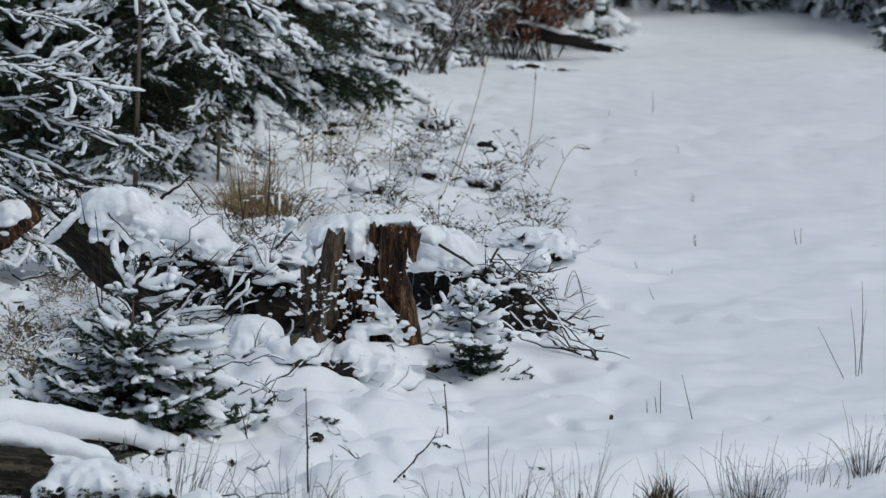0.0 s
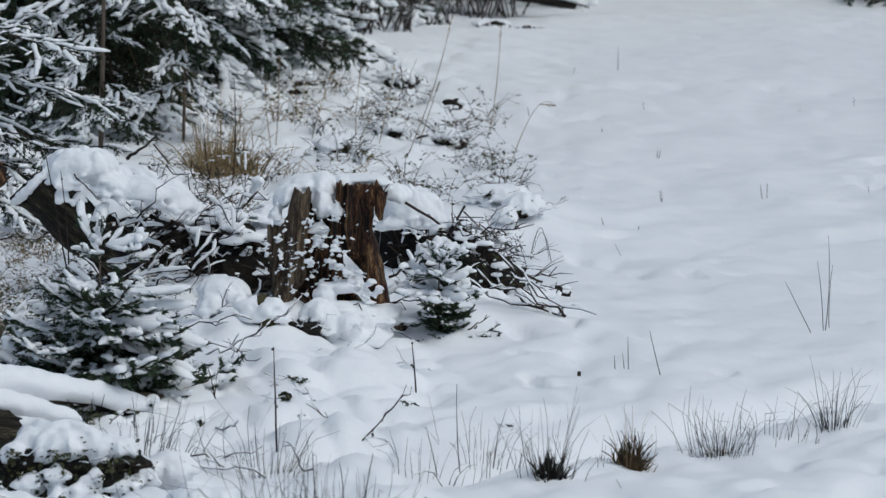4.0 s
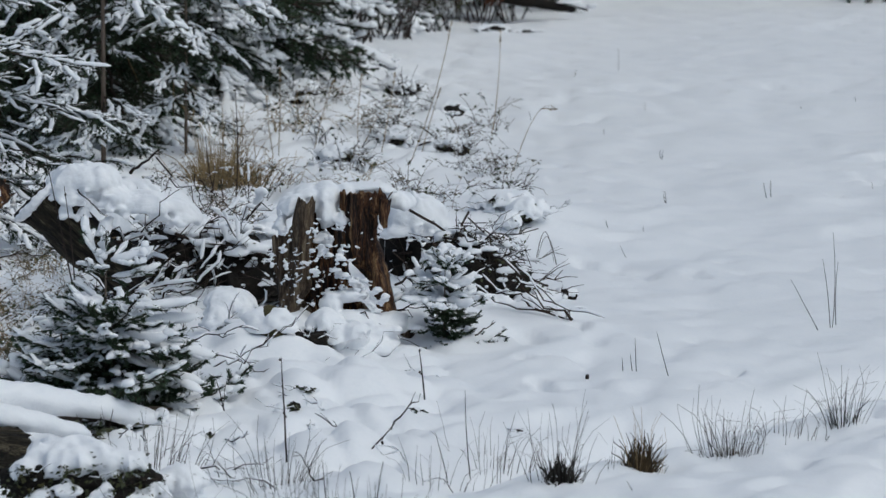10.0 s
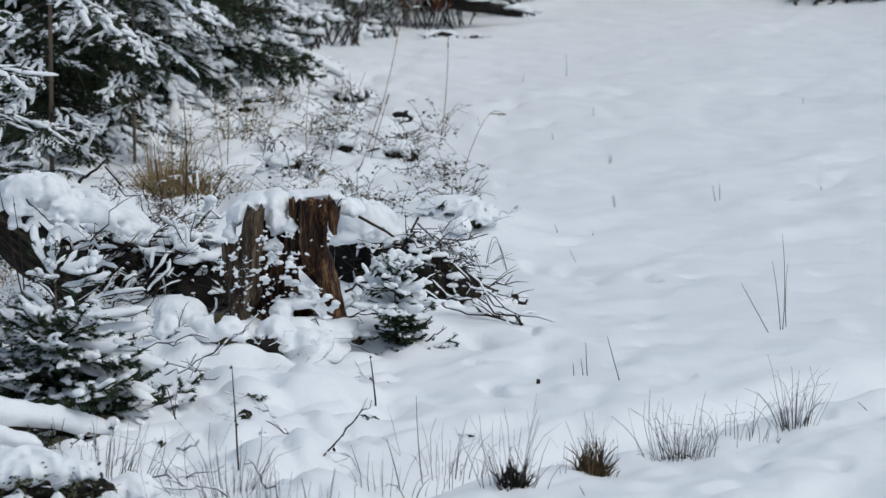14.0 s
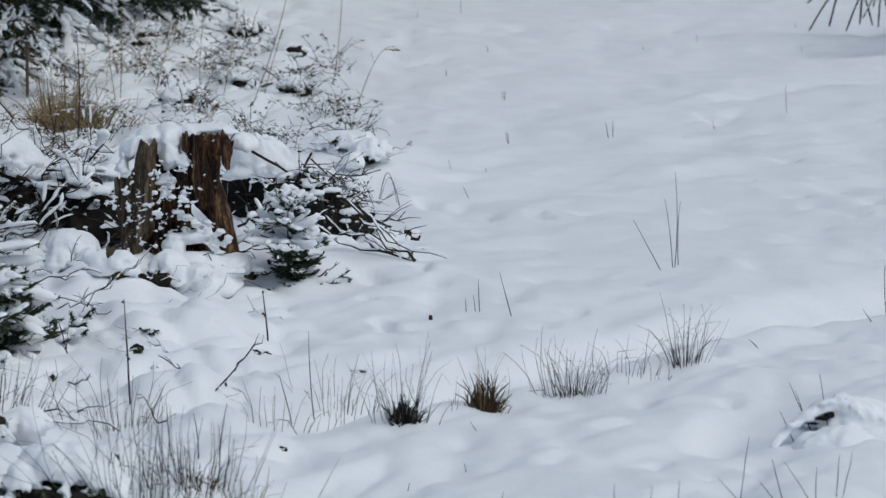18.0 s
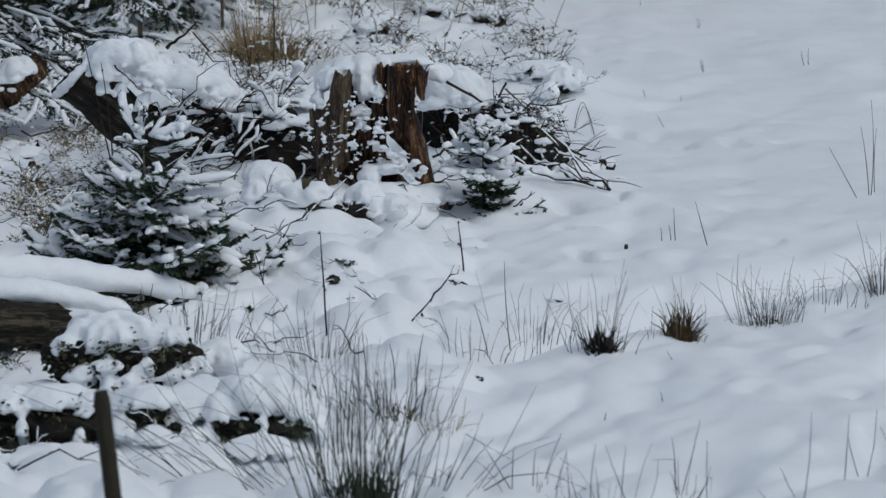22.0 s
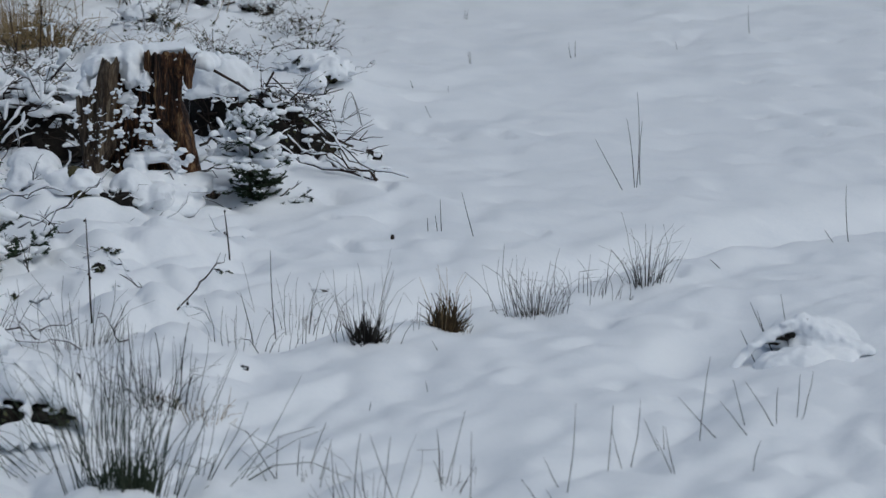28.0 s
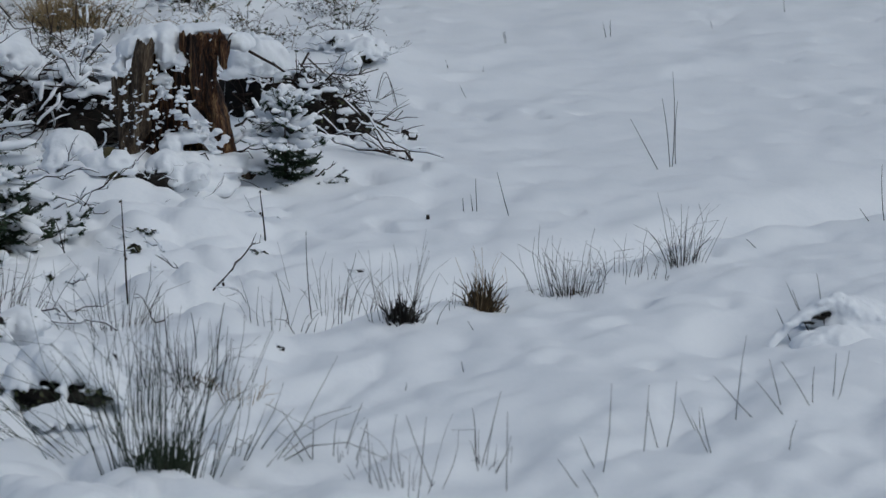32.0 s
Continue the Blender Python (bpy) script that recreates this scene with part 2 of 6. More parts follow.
def snow_line(s, pts, w, h, r, step=0.04, gap=0.0, lift=0.0):
    """A ridge of snow lying along a line, uneven in width, with breaks."""
    pts = resample(pts, step)
    ph = r.random() * 50
    run = []

    def flush():
        if len(run) < 3:
            run.clear()
            return
        verts, faces = [], []
        for i, (p, ww, hh) in enumerate(run):
            q = run[min(i + 1, len(run) - 1)][0] - run[max(i - 1, 0)][0]
            side = Vector((-q.y, q.x, 0))
            side = side.normalized() if side.length > 1e-5 else Vector((1, 0, 0))
            e = 0.3 if i in (0, len(run) - 1) else 1
            for a, b in ((-1, -0.25), (-0.8, 0.55), (0, 1), (0.8, 0.55), (1, -0.25)):
                verts.append(p + side * a * ww * e + Vector((0, 0, b * hh * e + lift)))
        n = len(run)
        for i in range(n - 1):
            for k in range(5):
                k2 = (k + 1) % 5
                faces.append((i * 5 + k, (i + 1) * 5 + k, (i + 1) * 5 + k2, i * 5 + k2))
        faces.append((0, 1, 2, 3, 4))
        faces.append(tuple((n - 1) * 5 + k for k in (4, 3, 2, 1, 0)))
        s.add(verts, faces)
        run.clear()
    for i, p in enumerate(pts):
        k = noise.noise(Vector((i * step * 9 + ph, ph, 0))) * 0.5 + 0.5
        k2 = noise.noise(Vector((i * step * 25 + ph, 7, ph))) * 0.5 + 0.5
        m = 0.2 + 0.9 * k + 0.6 * k2
        if k < gap:
            flush()
        else:
            run.append((p, w * m, h * m))
    flush()


def _ball(n):
    bm = bmesh.new()
    bmesh.ops.create_icosphere(bm, subdivisions=n, radius=1)
    out = ([v.co.copy() for v in bm.verts], [tuple(v.index for v in f.verts) for f in bm.faces])
    bm.free()
    return out


BALLS = {n: _ball(n) for n in (1, 2, 3, 4)}


def blob(s, c, rx, ry, rz, r, n=2, bumpy=0.25, flat=0.45):
    """A lump: rounded, uneven, flattened below."""
    vs, fs = BALLS[n]
    off = Vector((r.random() * 40, r.random() * 40, r.random() * 40))
    out = []
    for v in vs:
        k = 1 + bumpy * (noise.noise(v * 1.3 + off) + 0.5 * noise.noise(v * 3 + off))
        z = v.z if v.z > 0 else v.z * flat
        out.append(Vector((c[0] + v.x * rx * k, c[1] + v.y * ry * k, c[2] + z * rz * k)))
    s.add(out, fs)


def ridge(s, pts, w, r, gap=0.35, sink=0.0):
    """Loose snow heaped along a branch, in lobes with breaks between, to be grown together."""
    ph = r.random() * 50
    for i, p in enumerate(resample(pts, w * 0.8)):
        k = noise.noise(Vector((i * w * 5.5 + ph, ph, 0))) * 0.5 + 0.5
        if k < gap:
            continue
        m = w * (0.45 + 1.25 * (k - gap) / (1 - gap)) * r.uniform(0.75, 1.3)
        blob(s, Vector(p) + Vector((r.uniform(-0.2, 0.2) * m, r.uniform(-0.3, 0.1) * m, m * (0.5 - sink))), m * 1.1, m * 1.1, m * 0.85, r, 1, 0.25, flat=0.7)


def cushion(s, c, rx, ry, t, r, drape=0.0, lobes=0.17, rough=0.28, tilt=0.0, cols=56, rows=15):
    """A smooth pad of lying snow with a thick, lobed, rounded edge, sagging by drape towards that edge."""
    off = Vector((r.random() * 40, r.random() * 40, r.random() * 40))
    verts = []
    for j in range(rows + 1):
        f = math.pi * 0.86 * j / rows
        rho = math.sin(f) ** 0.62 if f < math.pi / 2 else 1 - (1 - math.sin(f)) * 0.55
        up = math.cos(f) if f < math.pi / 2 else math.cos(f) * 0.75
        for i in range(cols):
            a = 2 * math.pi * i / cols
            d = Vector((math.cos(a), math.sin(a), 0))
            k = 0.95 + lobes * (1.3 * noise.noise(d * 1.6 + off) + 1.1 * noise.noise(d * 3.4 + off) + 0.5 * noise.noise(d * 7 + off))
            p = d * rho * k
            q = Vector((p.x * rx, p.y * ry, 0)) * 7 + off
            z = t * up * (1 + 0.25 * rho * noise.noise(d * 3 + off)) + rough * t * (1.4 * noise.noise(q) + 1.2 * noise.noise(q * 2.2) + 0.7 * noise.noise(q * 5)) - drape * rho * rho * (1 + 0.18 * noise.noise(d * 3.1 + off)) + tilt * p.x * rx
            verts.append(Vector((c[0] + p.x * rx, c[1] + p.y * ry, c[2] + z)))
    faces = [(j * cols + i, (j + 1) * cols + i, (j + 1) * cols + (i + 1) % cols, j * cols + (i + 1) % cols) for j in range(1, rows) for i in range(cols)]
    faces += [(0, cols + i, cols + (i + 1) % cols) for i in range(cols)]
    faces.append(tuple(rows * cols + i for i in range(cols))[::-1])
    s.add(verts, faces)


def sleeve(s, pts, widths, r, tall=0.8, rough=0.16, sides=18):
    """A smooth, slightly uneven bank of snow lying along a line."""
    ph = r.random() * 30
    pts = [Vector(p) for p in pts]
    n = 14 * (len(pts) - 1)
    verts = []
    for i in range(n + 1):
        q = i / n * (len(pts) - 1)
        k = min(int(q), len(pts) - 2)
        e = q - k
        p, w = pts[k].lerp(pts[k + 1], e), widths[k] + (widths[k + 1] - widths[k]) * e
        d = pts[k + 1] - pts[k]
        side = Vector((d.y, -d.x, 0)).normalized()
        w *= (0.35 if i in (0, n) else 0.8 if i in (1, n - 1) else 1.0) * (1 + rough * noise.noise(Vector((i * 0.12, ph, 0))))
        for j in range(sides):
            a = 2 * math.pi * j / sides
            m = 1 + rough * (noise.noise(Vector((i * 0.18, math.cos(a) * 1.5 + ph, math.sin(a) * 1.5))) + 0.6 * noise.noise(Vector((i * 0.45, math.cos(a) * 3 + ph, math.sin(a) * 3))))
            z = math.sin(a) if math.sin(a) > 0 else 0.7 * math.sin(a)
            verts.append(p + side * math.cos(a) * w * m + Vector((0, 0, z * w * tall * m)))
    faces = [(i * sides + j, i * sides + (j + 1) % sides, (i + 1) * sides + (j + 1) % sides, (i + 1) * sides + j) for i in range(n) for j in range(sides)]
    faces += [tuple(range(sides))[::-1], tuple(n * sides + j for j in range(sides))]
    s.add(verts, faces)


CRUMBS = {}


def crumble(ob, depth, size):
    """Breaks a smooth surface up into small uneven lumps."""
    if size not in CRUMBS:
        CRUMBS[size] = bpy.data.textures.new("crumbs", "CLOUDS")
        CRUMBS[size].noise_scale, CRUMBS[size].noise_depth = size, 2
    m = ob.modifiers.new("crumble", "DISPLACE")
    m.texture, m.strength, m.mid_level, m.texture_coords = CRUMBS[size], depth, 0.5, "LOCAL"
    return ob


def snow_mass(name, s, parent, label="", voxel=0.013, smooth=4):
    """Lumps of snow grown together into one soft mass."""
    ob = part(name, s, SNOW_LUMPY, parent, label)
    m = ob.modifiers.new("grow", "REMESH")
    m.mode, m.voxel_size, m.use_smooth_shade = "VOXEL", voxel, True
    m = ob.modifiers.new("soften", "SMOOTH")
    m.factor, m.iterations = 0.5, smooth
    return crumble(ob, 0.011, 0.04)


# ---------------------------------------------------------------- ground sheet
def build_ground():
    ys = list(np.arange(-40, -6, 2.0)) + list(np.arange(-6, 10, 0.4)) + list(np.arange(10, 14, 0.15)) + list(np.arange(14, 26, 0.032)) + list(np.arange(26, 32, 0.05)) + list(np.arange(32, 60, 0.11)) + list(np.geomspace(60, 2500, 40))
    us = np.concatenate([-np.geomspace(40, 0.24, 22), np.arange(-0.235, 0.0, 0.0015), np.arange(0.0, 0.2, 0.0021), np.geomspace(0.2, 40, 22)])
    Y = np.array(ys)[:, None]
    X = us[None, :] * np.maximum(np.abs(Y), 14)
    Y = np.broadcast_to(Y, X.shape)
    Z = ground(X, Y)
    nr, nc = X.shape
    verts = np.stack([X, Y, Z], -1).reshape(-1, 3)
    i = np.arange(nr * nc).reshape(nr, nc)
    faces = np.stack([i[:-1, :-1], i[:-1, 1:], i[1:, 1:], i[1:, :-1]], -1).reshape(-1, 4)
    me = bpy.data.meshes.new("ground")
    me.from_pydata(verts.tolist(), [], faces.tolist())
    me.materials.append(SNOW)
    me.polygons.foreach_set("use_smooth", [True] * len(me.polygons))
    return tagged(new("ground", me), "snow-covered meadow with soft hollows and hummocks", "snow ground", kind="structure")


build_ground()


def snow_pads(parent, pads, seed, name="snow_cap", label="thick soft cushions of snow", drape=0.05, lobes=0.18, grounded=False):
    """Cushions of snow lying on a thing; places in the world: x, y, z, half width, half depth, thickness."""
    r = random.Random(seed)
    s = Shape()
    for x, y, z, rx, ry, t in pads:
        c = Vector((x, y, z)) - parent.location
        cushion(s, c, rx, ry, t, r, drape=drape * r.uniform(0.6, 1.3), lobes=lobes)
        h = z - gz(x, y + 0.45 * ry)
        if grounded and h > 0.03:
            blob(s, c + Vector((0, 0.45 * ry, -h / 2)), rx * 0.85, ry * 0.6, h / 2 + 0.03, r, 3, 0.15, flat=1.0)
        for i in range(int(rx * 80)):
            a = r.uniform(-3.0, -0.1)
            k = r.uniform(0.010, 0.024)
            blob(s, c + Vector((math.cos(a) * rx * r.uniform(0.85, 1.05), math.sin(a) * ry * r.uniform(0.8, 1.0), -drape - t * r.uniform(0.0, 0.9))), k * 1.5, k * 1.2, k, r, 1, 0.4, flat=0.8)
    return snow_mass(name, s, parent, label, voxel=0.009, smooth=5)


# ---------------------------------------------------------------- stump
def slab(s, outline, y0, thick, r, cols=16, rows=30, bulge=0.05, rag=0.05, lean=0.0, rough=1.0):
    """A standing piece of torn trunk: a fluted shell that follows (left, right, height) steps, with a ragged top."""
    seed = r.random() * 60
    steps = [((xl, z1), (xr, z2)) for xl, z1, xr, z2 in outline]
    front, back = [], []
    for j in range(rows + 1):
        v = j / rows
        q = v * (len(steps) - 1)
        k = min(int(q), len(steps) - 2)
        e = q - k
        a, b = [Vector(steps[k][m]).lerp(Vector(steps[k + 1][m]), e) for m in (0, 1)]
        for i in range(cols + 1):
            u = i / cols
            p = a.lerp(b, u)
            x, z = p.x, p.y
            top = max(0.0, v - 0.6) / 0.4
            z += top * rag * (noise.noise(Vector((u * 6, seed, 0))) + 0.7 * noise.noise(Vector((u * 19, seed, 3))))
            flute = 0.035 * noise.noise(Vector((x * 16, z * 1.6, seed))) + 0.022 * noise.noise(Vector((x * 55, z * 3.5, seed))) + 0.008 * noise.noise(Vector((x * 130, z * 9, seed)))
            y = y0 - bulge * math.sin(math.pi * u) + flute * rough + lean * v
            x += (0.012 * noise.noise(Vector((z * 9, u * 2, seed + 9))) + 0.007 * noise.noise(Vector((z * 34, u * 3, seed + 4)))) * rough
            front.append((x, y, z))
            back.append((x, y + thick * (1 - 0.5 * v), z))
    n, w = len(front), cols + 1
    faces = []
    for j in range(rows):
        for i in range(cols):
            a = j * w + i
            faces.append((a, a + 1, a + w + 1, a + w))
            faces.append((n + a, n + a + w, n + a + w + 1, n + a + 1))
        a, b = j * w, j * w + cols
        faces.append((a, a + w, n + a + w, n + a))
        faces.append((b, n + b, n + b + w, b + w))
    for i in range(cols):
        a = rows * w + i
        faces.append((a, a + 1, n + a + 1, n + a))
    s.add(front + back, faces)


def build_stump():
    r = random.Random(11)
    x, y = -1.37, 22.96
    z = gz(x, y)
    st = thing("tree_stump", x, y, z, "rotten brown tree stump with torn standing slabs and snow", "tree stump")
    s = Shape()
    slab(s, [(0.244, 0.045, 0.322, 0.045), (0.203, 0.171, 0.309, 0.146), (0.132, 0.296, 0.281, 0.266), (0.061, 0.384, 0.254, 0.385), (0.036, 0.500, 0.223, 0.501), (0.027, 0.610, 0.214, 0.617), (0.012, 0.679, 0.257, 0.655), (0.015, 0.747, 0.307, 0.742)], -0.12, 0.12, r, cols=34, rows=40, rag=0.045, bulge=0.07, rough=1.2)
    part("right_slab", s, WOOD, st, "torn reddish-brown slab with a ragged top")
    s = Shape()
    slab(s, [(0.254, 0.554, 0.279, 0.567), (0.226, 0.617, 0.285, 0.627), (0.214, 0.673, 0.288, 0.680), (0.214, 0.711, 0.295, 0.717)], -0.17, 0.05, r, cols=8, rows=10, rag=0.02, bulge=0.02)
    part("hanging_splinter", s, WOOD, st, "dark splinter hanging from the torn edge")
    s = Shape()
    slab(s, [(-0.307, -0.122, -0.263, -0.122), (-0.315, 0.074, -0.209, 0.080), (-0.296, 0.231, -0.146, 0.232), (-0.261, 0.389, -0.148, 0.389), (-0.250, 0.546, -0.129, 0.546), (-0.209, 0.715, -0.122, 0.716)], -0.20, 0.09, r, cols=16, rag=0.03, bulge=0.05, rough=1.2)
    part("left_slab", s, WOOD_GREY, st, "grey weathered slab speckled with snow")
    s = Shape()
    slab(s, [(-0.304, -0.084, -0.275, -0.084), (-0.327, 0.168, -0.265, 0.168), (-0.354, 0.357, -0.251, 0.357), (-0.360, 0.498, -0.238, 0.546)], -0.13, 0.08, r, cols=10, rag=0.06, bulge=0.03)
    part("side_slab", s, WOOD_GREY, st)
    s = Shape()
    slab(s, [(-0.266, -0.052, 0.172, 0.013), (-0.234, 0.137, 0.141, 0.123), (-0.171, 0.295, 0.038, 0.296), (-0.154, 0.515, 0.014, 0.531)], -0.06, 0.10, r, cols=30, rag=0.10, bulge=0.05, rough=1.6)
    part("rotten_core", s, WOOD, st, "dark red crumbling heartwood")
    s = Shape()
    slab(s, [(-0.313, -0.021, 0.063, 0.044), (-0.311, 0.231, 0.048, 0.233), (-0.285, 0.451, 0.033, 0.453), (-0.253, 0.655, 0.039, 0.625)], 0.14, 0.12, r, cols=18, rag=0.1, bulge=-0.10)
    part("back_shell", s, WOOD, st)
    for a, ln, h in ((-150, 0.3, 0.10), (-12, 0.22, 0.08), (170, 0.4, 0.12), (80, 0.5, 0.1)):
        s = Shape()
        ca, sa = math.cos(radians(a)), math.sin(radians(a))
        tube(s, [(ca * 0.2, sa * 0.2, h), (ca * (0.2 + ln * 0.35), sa * (0.2 + ln * 0.35), h * 0.5), (ca * (0.2 + ln), sa * (0.2 + ln), -0.06)], [0.07, 0.05, 0.03], 8)
        part("root", s, WOOD_GREY, st)
    # snow lodged between and on the slabs: (x, z), depth, half width, half depth, half height
    s = Shape()
    for px, pz, py, a, b, c in ((-0.262, 0.680, 0.02, 0.055, 0.12, 0.05), (-0.294, 0.624, -0.06, 0.045, 0.08, 0.07), (-0.169, 0.718, 0.04, 0.08, 0.16, 0.055), (-0.060, 0.703, 0.02, 0.085, 0.15, 0.09), (-0.051, 0.594, -0.06, 0.055, 0.10, 0.10), (-0.076, 0.484, -0.11, 0.05, 0.05, 0.05), (0.040, 0.719, 0.06, 0.06, 0.14, 0.06), (0.142, 0.748, 0.10, 0.13, 0.13, 0.032), (0.267, 0.730, 0.10, 0.05, 0.08, 0.02), (0.024, 0.594, -0.13, 0.025, 0.05, 0.06), (-0.310, 0.561, -0.13, 0.035, 0.06, 0.05)):
        blob(s, (px, py, pz), a, b, c, r, 3, 0.18)
        for i in range(4):
            t, q = r.uniform(0, 6.28), r.uniform(0.6, 1.0)
            k = r.uniform(0.010, 0.026)
            blob(s, (px + math.cos(t) * a * q, py - abs(math.sin(t)) * b * q, pz + c * r.uniform(-0.9, 0.2)), k * 1.3, k, k, r, 2, 0.3)
    for c, a, b, t in (((-1.606, 22.920, 0.772), 0.105, 0.15, 0.055), ((-1.476, 22.980, 0.801), 0.12, 0.15, 0.06), ((-1.429, 22.860, 0.732), 0.06, 0.08, 0.06), ((-1.272, 23.140, 0.818), 0.19, 0.10, 0.045), ((-1.050, 23.200, 0.771), 0.10, 0.12, 0.05)):
        cushion(s, Vector(c) - st.location, a, b, t, r, drape=0.035, lobes=0.14)
    snow_mass("snow_cap", s, st, "thick white snow cap", voxel=0.009, smooth=4)
    s = Shape()
    # flecks: (x, z) centre, half width, half height, how many
    for px, pz, a, b, n, big in ((-0.301, 0.404, 0.055, 0.16, 110, 0.018), (-0.233, 0.295, 0.07, 0.22, 80, 0.014), (-0.045, 0.484, 0.09, 0.10, 120, 0.022), (-0.061, 0.295, 0.11, 0.14, 210, 0.018), (0.079, 0.233, 0.10, 0.05, 70, 0.022), (-0.187, 0.137, 0.05, 0.08, 20, 0.014), (0.142, 0.548, 0.10, 0.22, 10, 0.010), (0.039, 0.563, 0.03, 0.12, 26, 0.014)):
        for i in range(n):
            x1, z1 = px + r.gauss(0, 0.55) * a, pz + r.gauss(0, 0.55) * b
            if noise.noise(Vector((x1 * 21, 3, z1 * 21))) < 0.02:
                continue
            k = 0.005 + 0.75 * big * r.random() ** 2.4
            y1 = -0.17 - 0.05 * r.random() - (0.07 if x1 < -0.1 else 0.0)
            for m in range(4):
                g = k * r.uniform(0.35, 0.75)
                blob(s, (x1 + r.gauss(0, 0.75) * k, y1, z1 + r.gauss(0, 0.55) * k), g * r.uniform(0.8, 1.9), g * 1.3, g * r.uniform(0.6, 1.2), r, 1, 0.6, flat=0.8)
    # the rim of snow along the inner edge of the leaning slab
    for i in range(60):
        t = r.random()
        q = Vector((0.020, 0.421)).lerp(Vector((0.281, 0.140)), t)
        k = 0.006 + 0.016 * r.random() ** 1.8
        blob(s, (q.x + r.gauss(-0.035, 0.035), -0.21 - 0.05 * t - 0.03 * r.random(), q.y + r.gauss(0.0, 0.032) + 0.03 * math.sin(3.1 * t) * -1), k * 1.4, k * 1.3, k, r, 2, 0.35)
    snow_mass("stuck_snow", s, st, "flecks of snow stuck to the torn wood", voxel=0.0045, smooth=1)["kind"] = "stuff"
    s = Shape()
    for px, pz, py, a, b, c in ((-0.050, 0.030, -0.30, 0.09, 0.12, 0.060), (0.016, 0.056, -0.27, 0.11, 0.12, 0.06), (0.156, 0.082, -0.24, 0.10, 0.10, 0.05), (0.281, 0.070, -0.18, 0.10, 0.10, 0.05), (0.079, 0.217, -0.19, 0.085, 0.08, 0.028), (-0.031, 0.163, -0.22, 0.06, 0.07, 0.05), (0.031, -0.051, -0.36, 0.12, 0.14, 0.05), (0.187, -0.034, -0.34, 0.14, 0.16, 0.05), (0.08, 0.10, -0.27, 0.10, 0.10, 0.035), (0.20, 0.03, -0.26, 0.14, 0.12, 0.05), (-0.02, 0.20, -0.21, 0.05, 0.06, 0.035), (0.06, 0.02, -0.32, 0.16, 0.12, 0.05)):
        blob(s, (px, py, pz - 0.02), a * 1.1, b * 1.3, c, r, 3, 0.22, flat=1.6)
    for i in range(40):
        t, q = r.uniform(-2.6, 0.0), r.uniform(0.7, 1.2)
        k = r.uniform(0.012, 0.035)
        blob(s, (0.05 + math.cos(t) * 0.34 * q, -0.1 + math.sin(t) * 0.3 * q, r.uniform(-0.03, 0.03)), k * 1.6, k * 1.4, k * 0.9, r, 2, 0.4)
    snow_mass("snow_drift", s, st, voxel=0.009, smooth=2)


build_stump()


# ---------------------------------------------------------------- logs and rocks
def log(name, a, b, radius, label, mat, snow=0.06, sides=22, seed=1, snow_gap=0.15, category="log", rim=0.0, drip=True, taper=0.15):
    r = random.Random(seed)
    a, b = Vector(a), Vector(b)
    o = thing(name, a.x, a.y, a.z, label, category)
    s = Shape()
    n = 18
    d = b - a
    verts = []
    for i in range(n + 1):
        for k in range(sides):
            t = 2 * math.pi * k / sides
            rr = radius * (1 - taper * i / n) * (1 + 0.2 * noise.noise(Vector((math.cos(t) * 1.5, math.sin(t) * 1.5, i * 0.35 + seed))) + 0.1 * noise.noise(Vector((math.cos(t) * 6, math.sin(t) * 6, i * 0.25 + seed))))
            ragged = 0.12 * noise.noise(Vector((math.cos(t) * 3, math.sin(t) * 3, seed))) * (1 if i in (0, n) else 0)
            verts.append(Vector((d.length * i / n + ragged, math.cos(t) * rr, math.sin(t) * rr)))
    faces = [(i * sides + k, i * sides + (k + 1) % sides, (i + 1) * sides + (k + 1) % sides, (i + 1) * sides + k) for i in range(n) for k in range(sides)]
    faces += [tuple(range(sides))[::-1], tuple(n * sides + k for k in range(sides))]
    s.add(verts, faces)
    trunk = part("trunk", s, mat, o, smooth=True)
    trunk.matrix_basis = d.to_track_quat("X", "Z").to_matrix().to_4x4()
    if rim:
        s = Shape()
        axis = d.normalized()
        e1 = axis.cross(Vector((0, 1, 0))).normalized()
        for i in range(16):
            t = math.pi * (i / 15) - 0.4
            p = axis * 0.01 + (Vector((0, -1, 0)) * math.sin(t) * 0.9 + e1 * -math.cos(t)) * radius
            blob(s, p, rim * r.uniform(0.8, 1.4), rim * 1.3, rim * r.uniform(0.8, 1.3), r, 2, 0.3)
        snow_mass("snow_rim", s, o, "band of snow along the broken end", voxel=0.008)
    if snow:
        s = Shape()
        m = max(8, int(d.length / 0.045))
        for i in range(m + 1):
            if noise.noise(Vector((i * 0.31, seed, 4))) * 0.5 + 0.5 < snow_gap:
                continue
            p = d * (i / m) + Vector((r.uniform(-0.03, 0.03), r.uniform(-0.35, 0.2) * radius, radius * 0.72))
            blob(s, p, 0.10 + radius * 0.3, radius * r.uniform(0.8, 1.1), snow * r.uniform(0.9, 1.25), r, 2, 0.2)
            if drip and noise.noise(Vector((i * 0.23, seed, 9))) > -0.12:
                blob(s, p + Vector((0, -radius * 0.75, -radius * r.uniform(0.3, 1.3))), r.uniform(0.04, 0.08), 0.05, r.uniform(0.04, 0.08), r, 2, 0.3)
        snow_mass("snow_cap", s, o, "soft white snow cap", smooth=9)
    return o


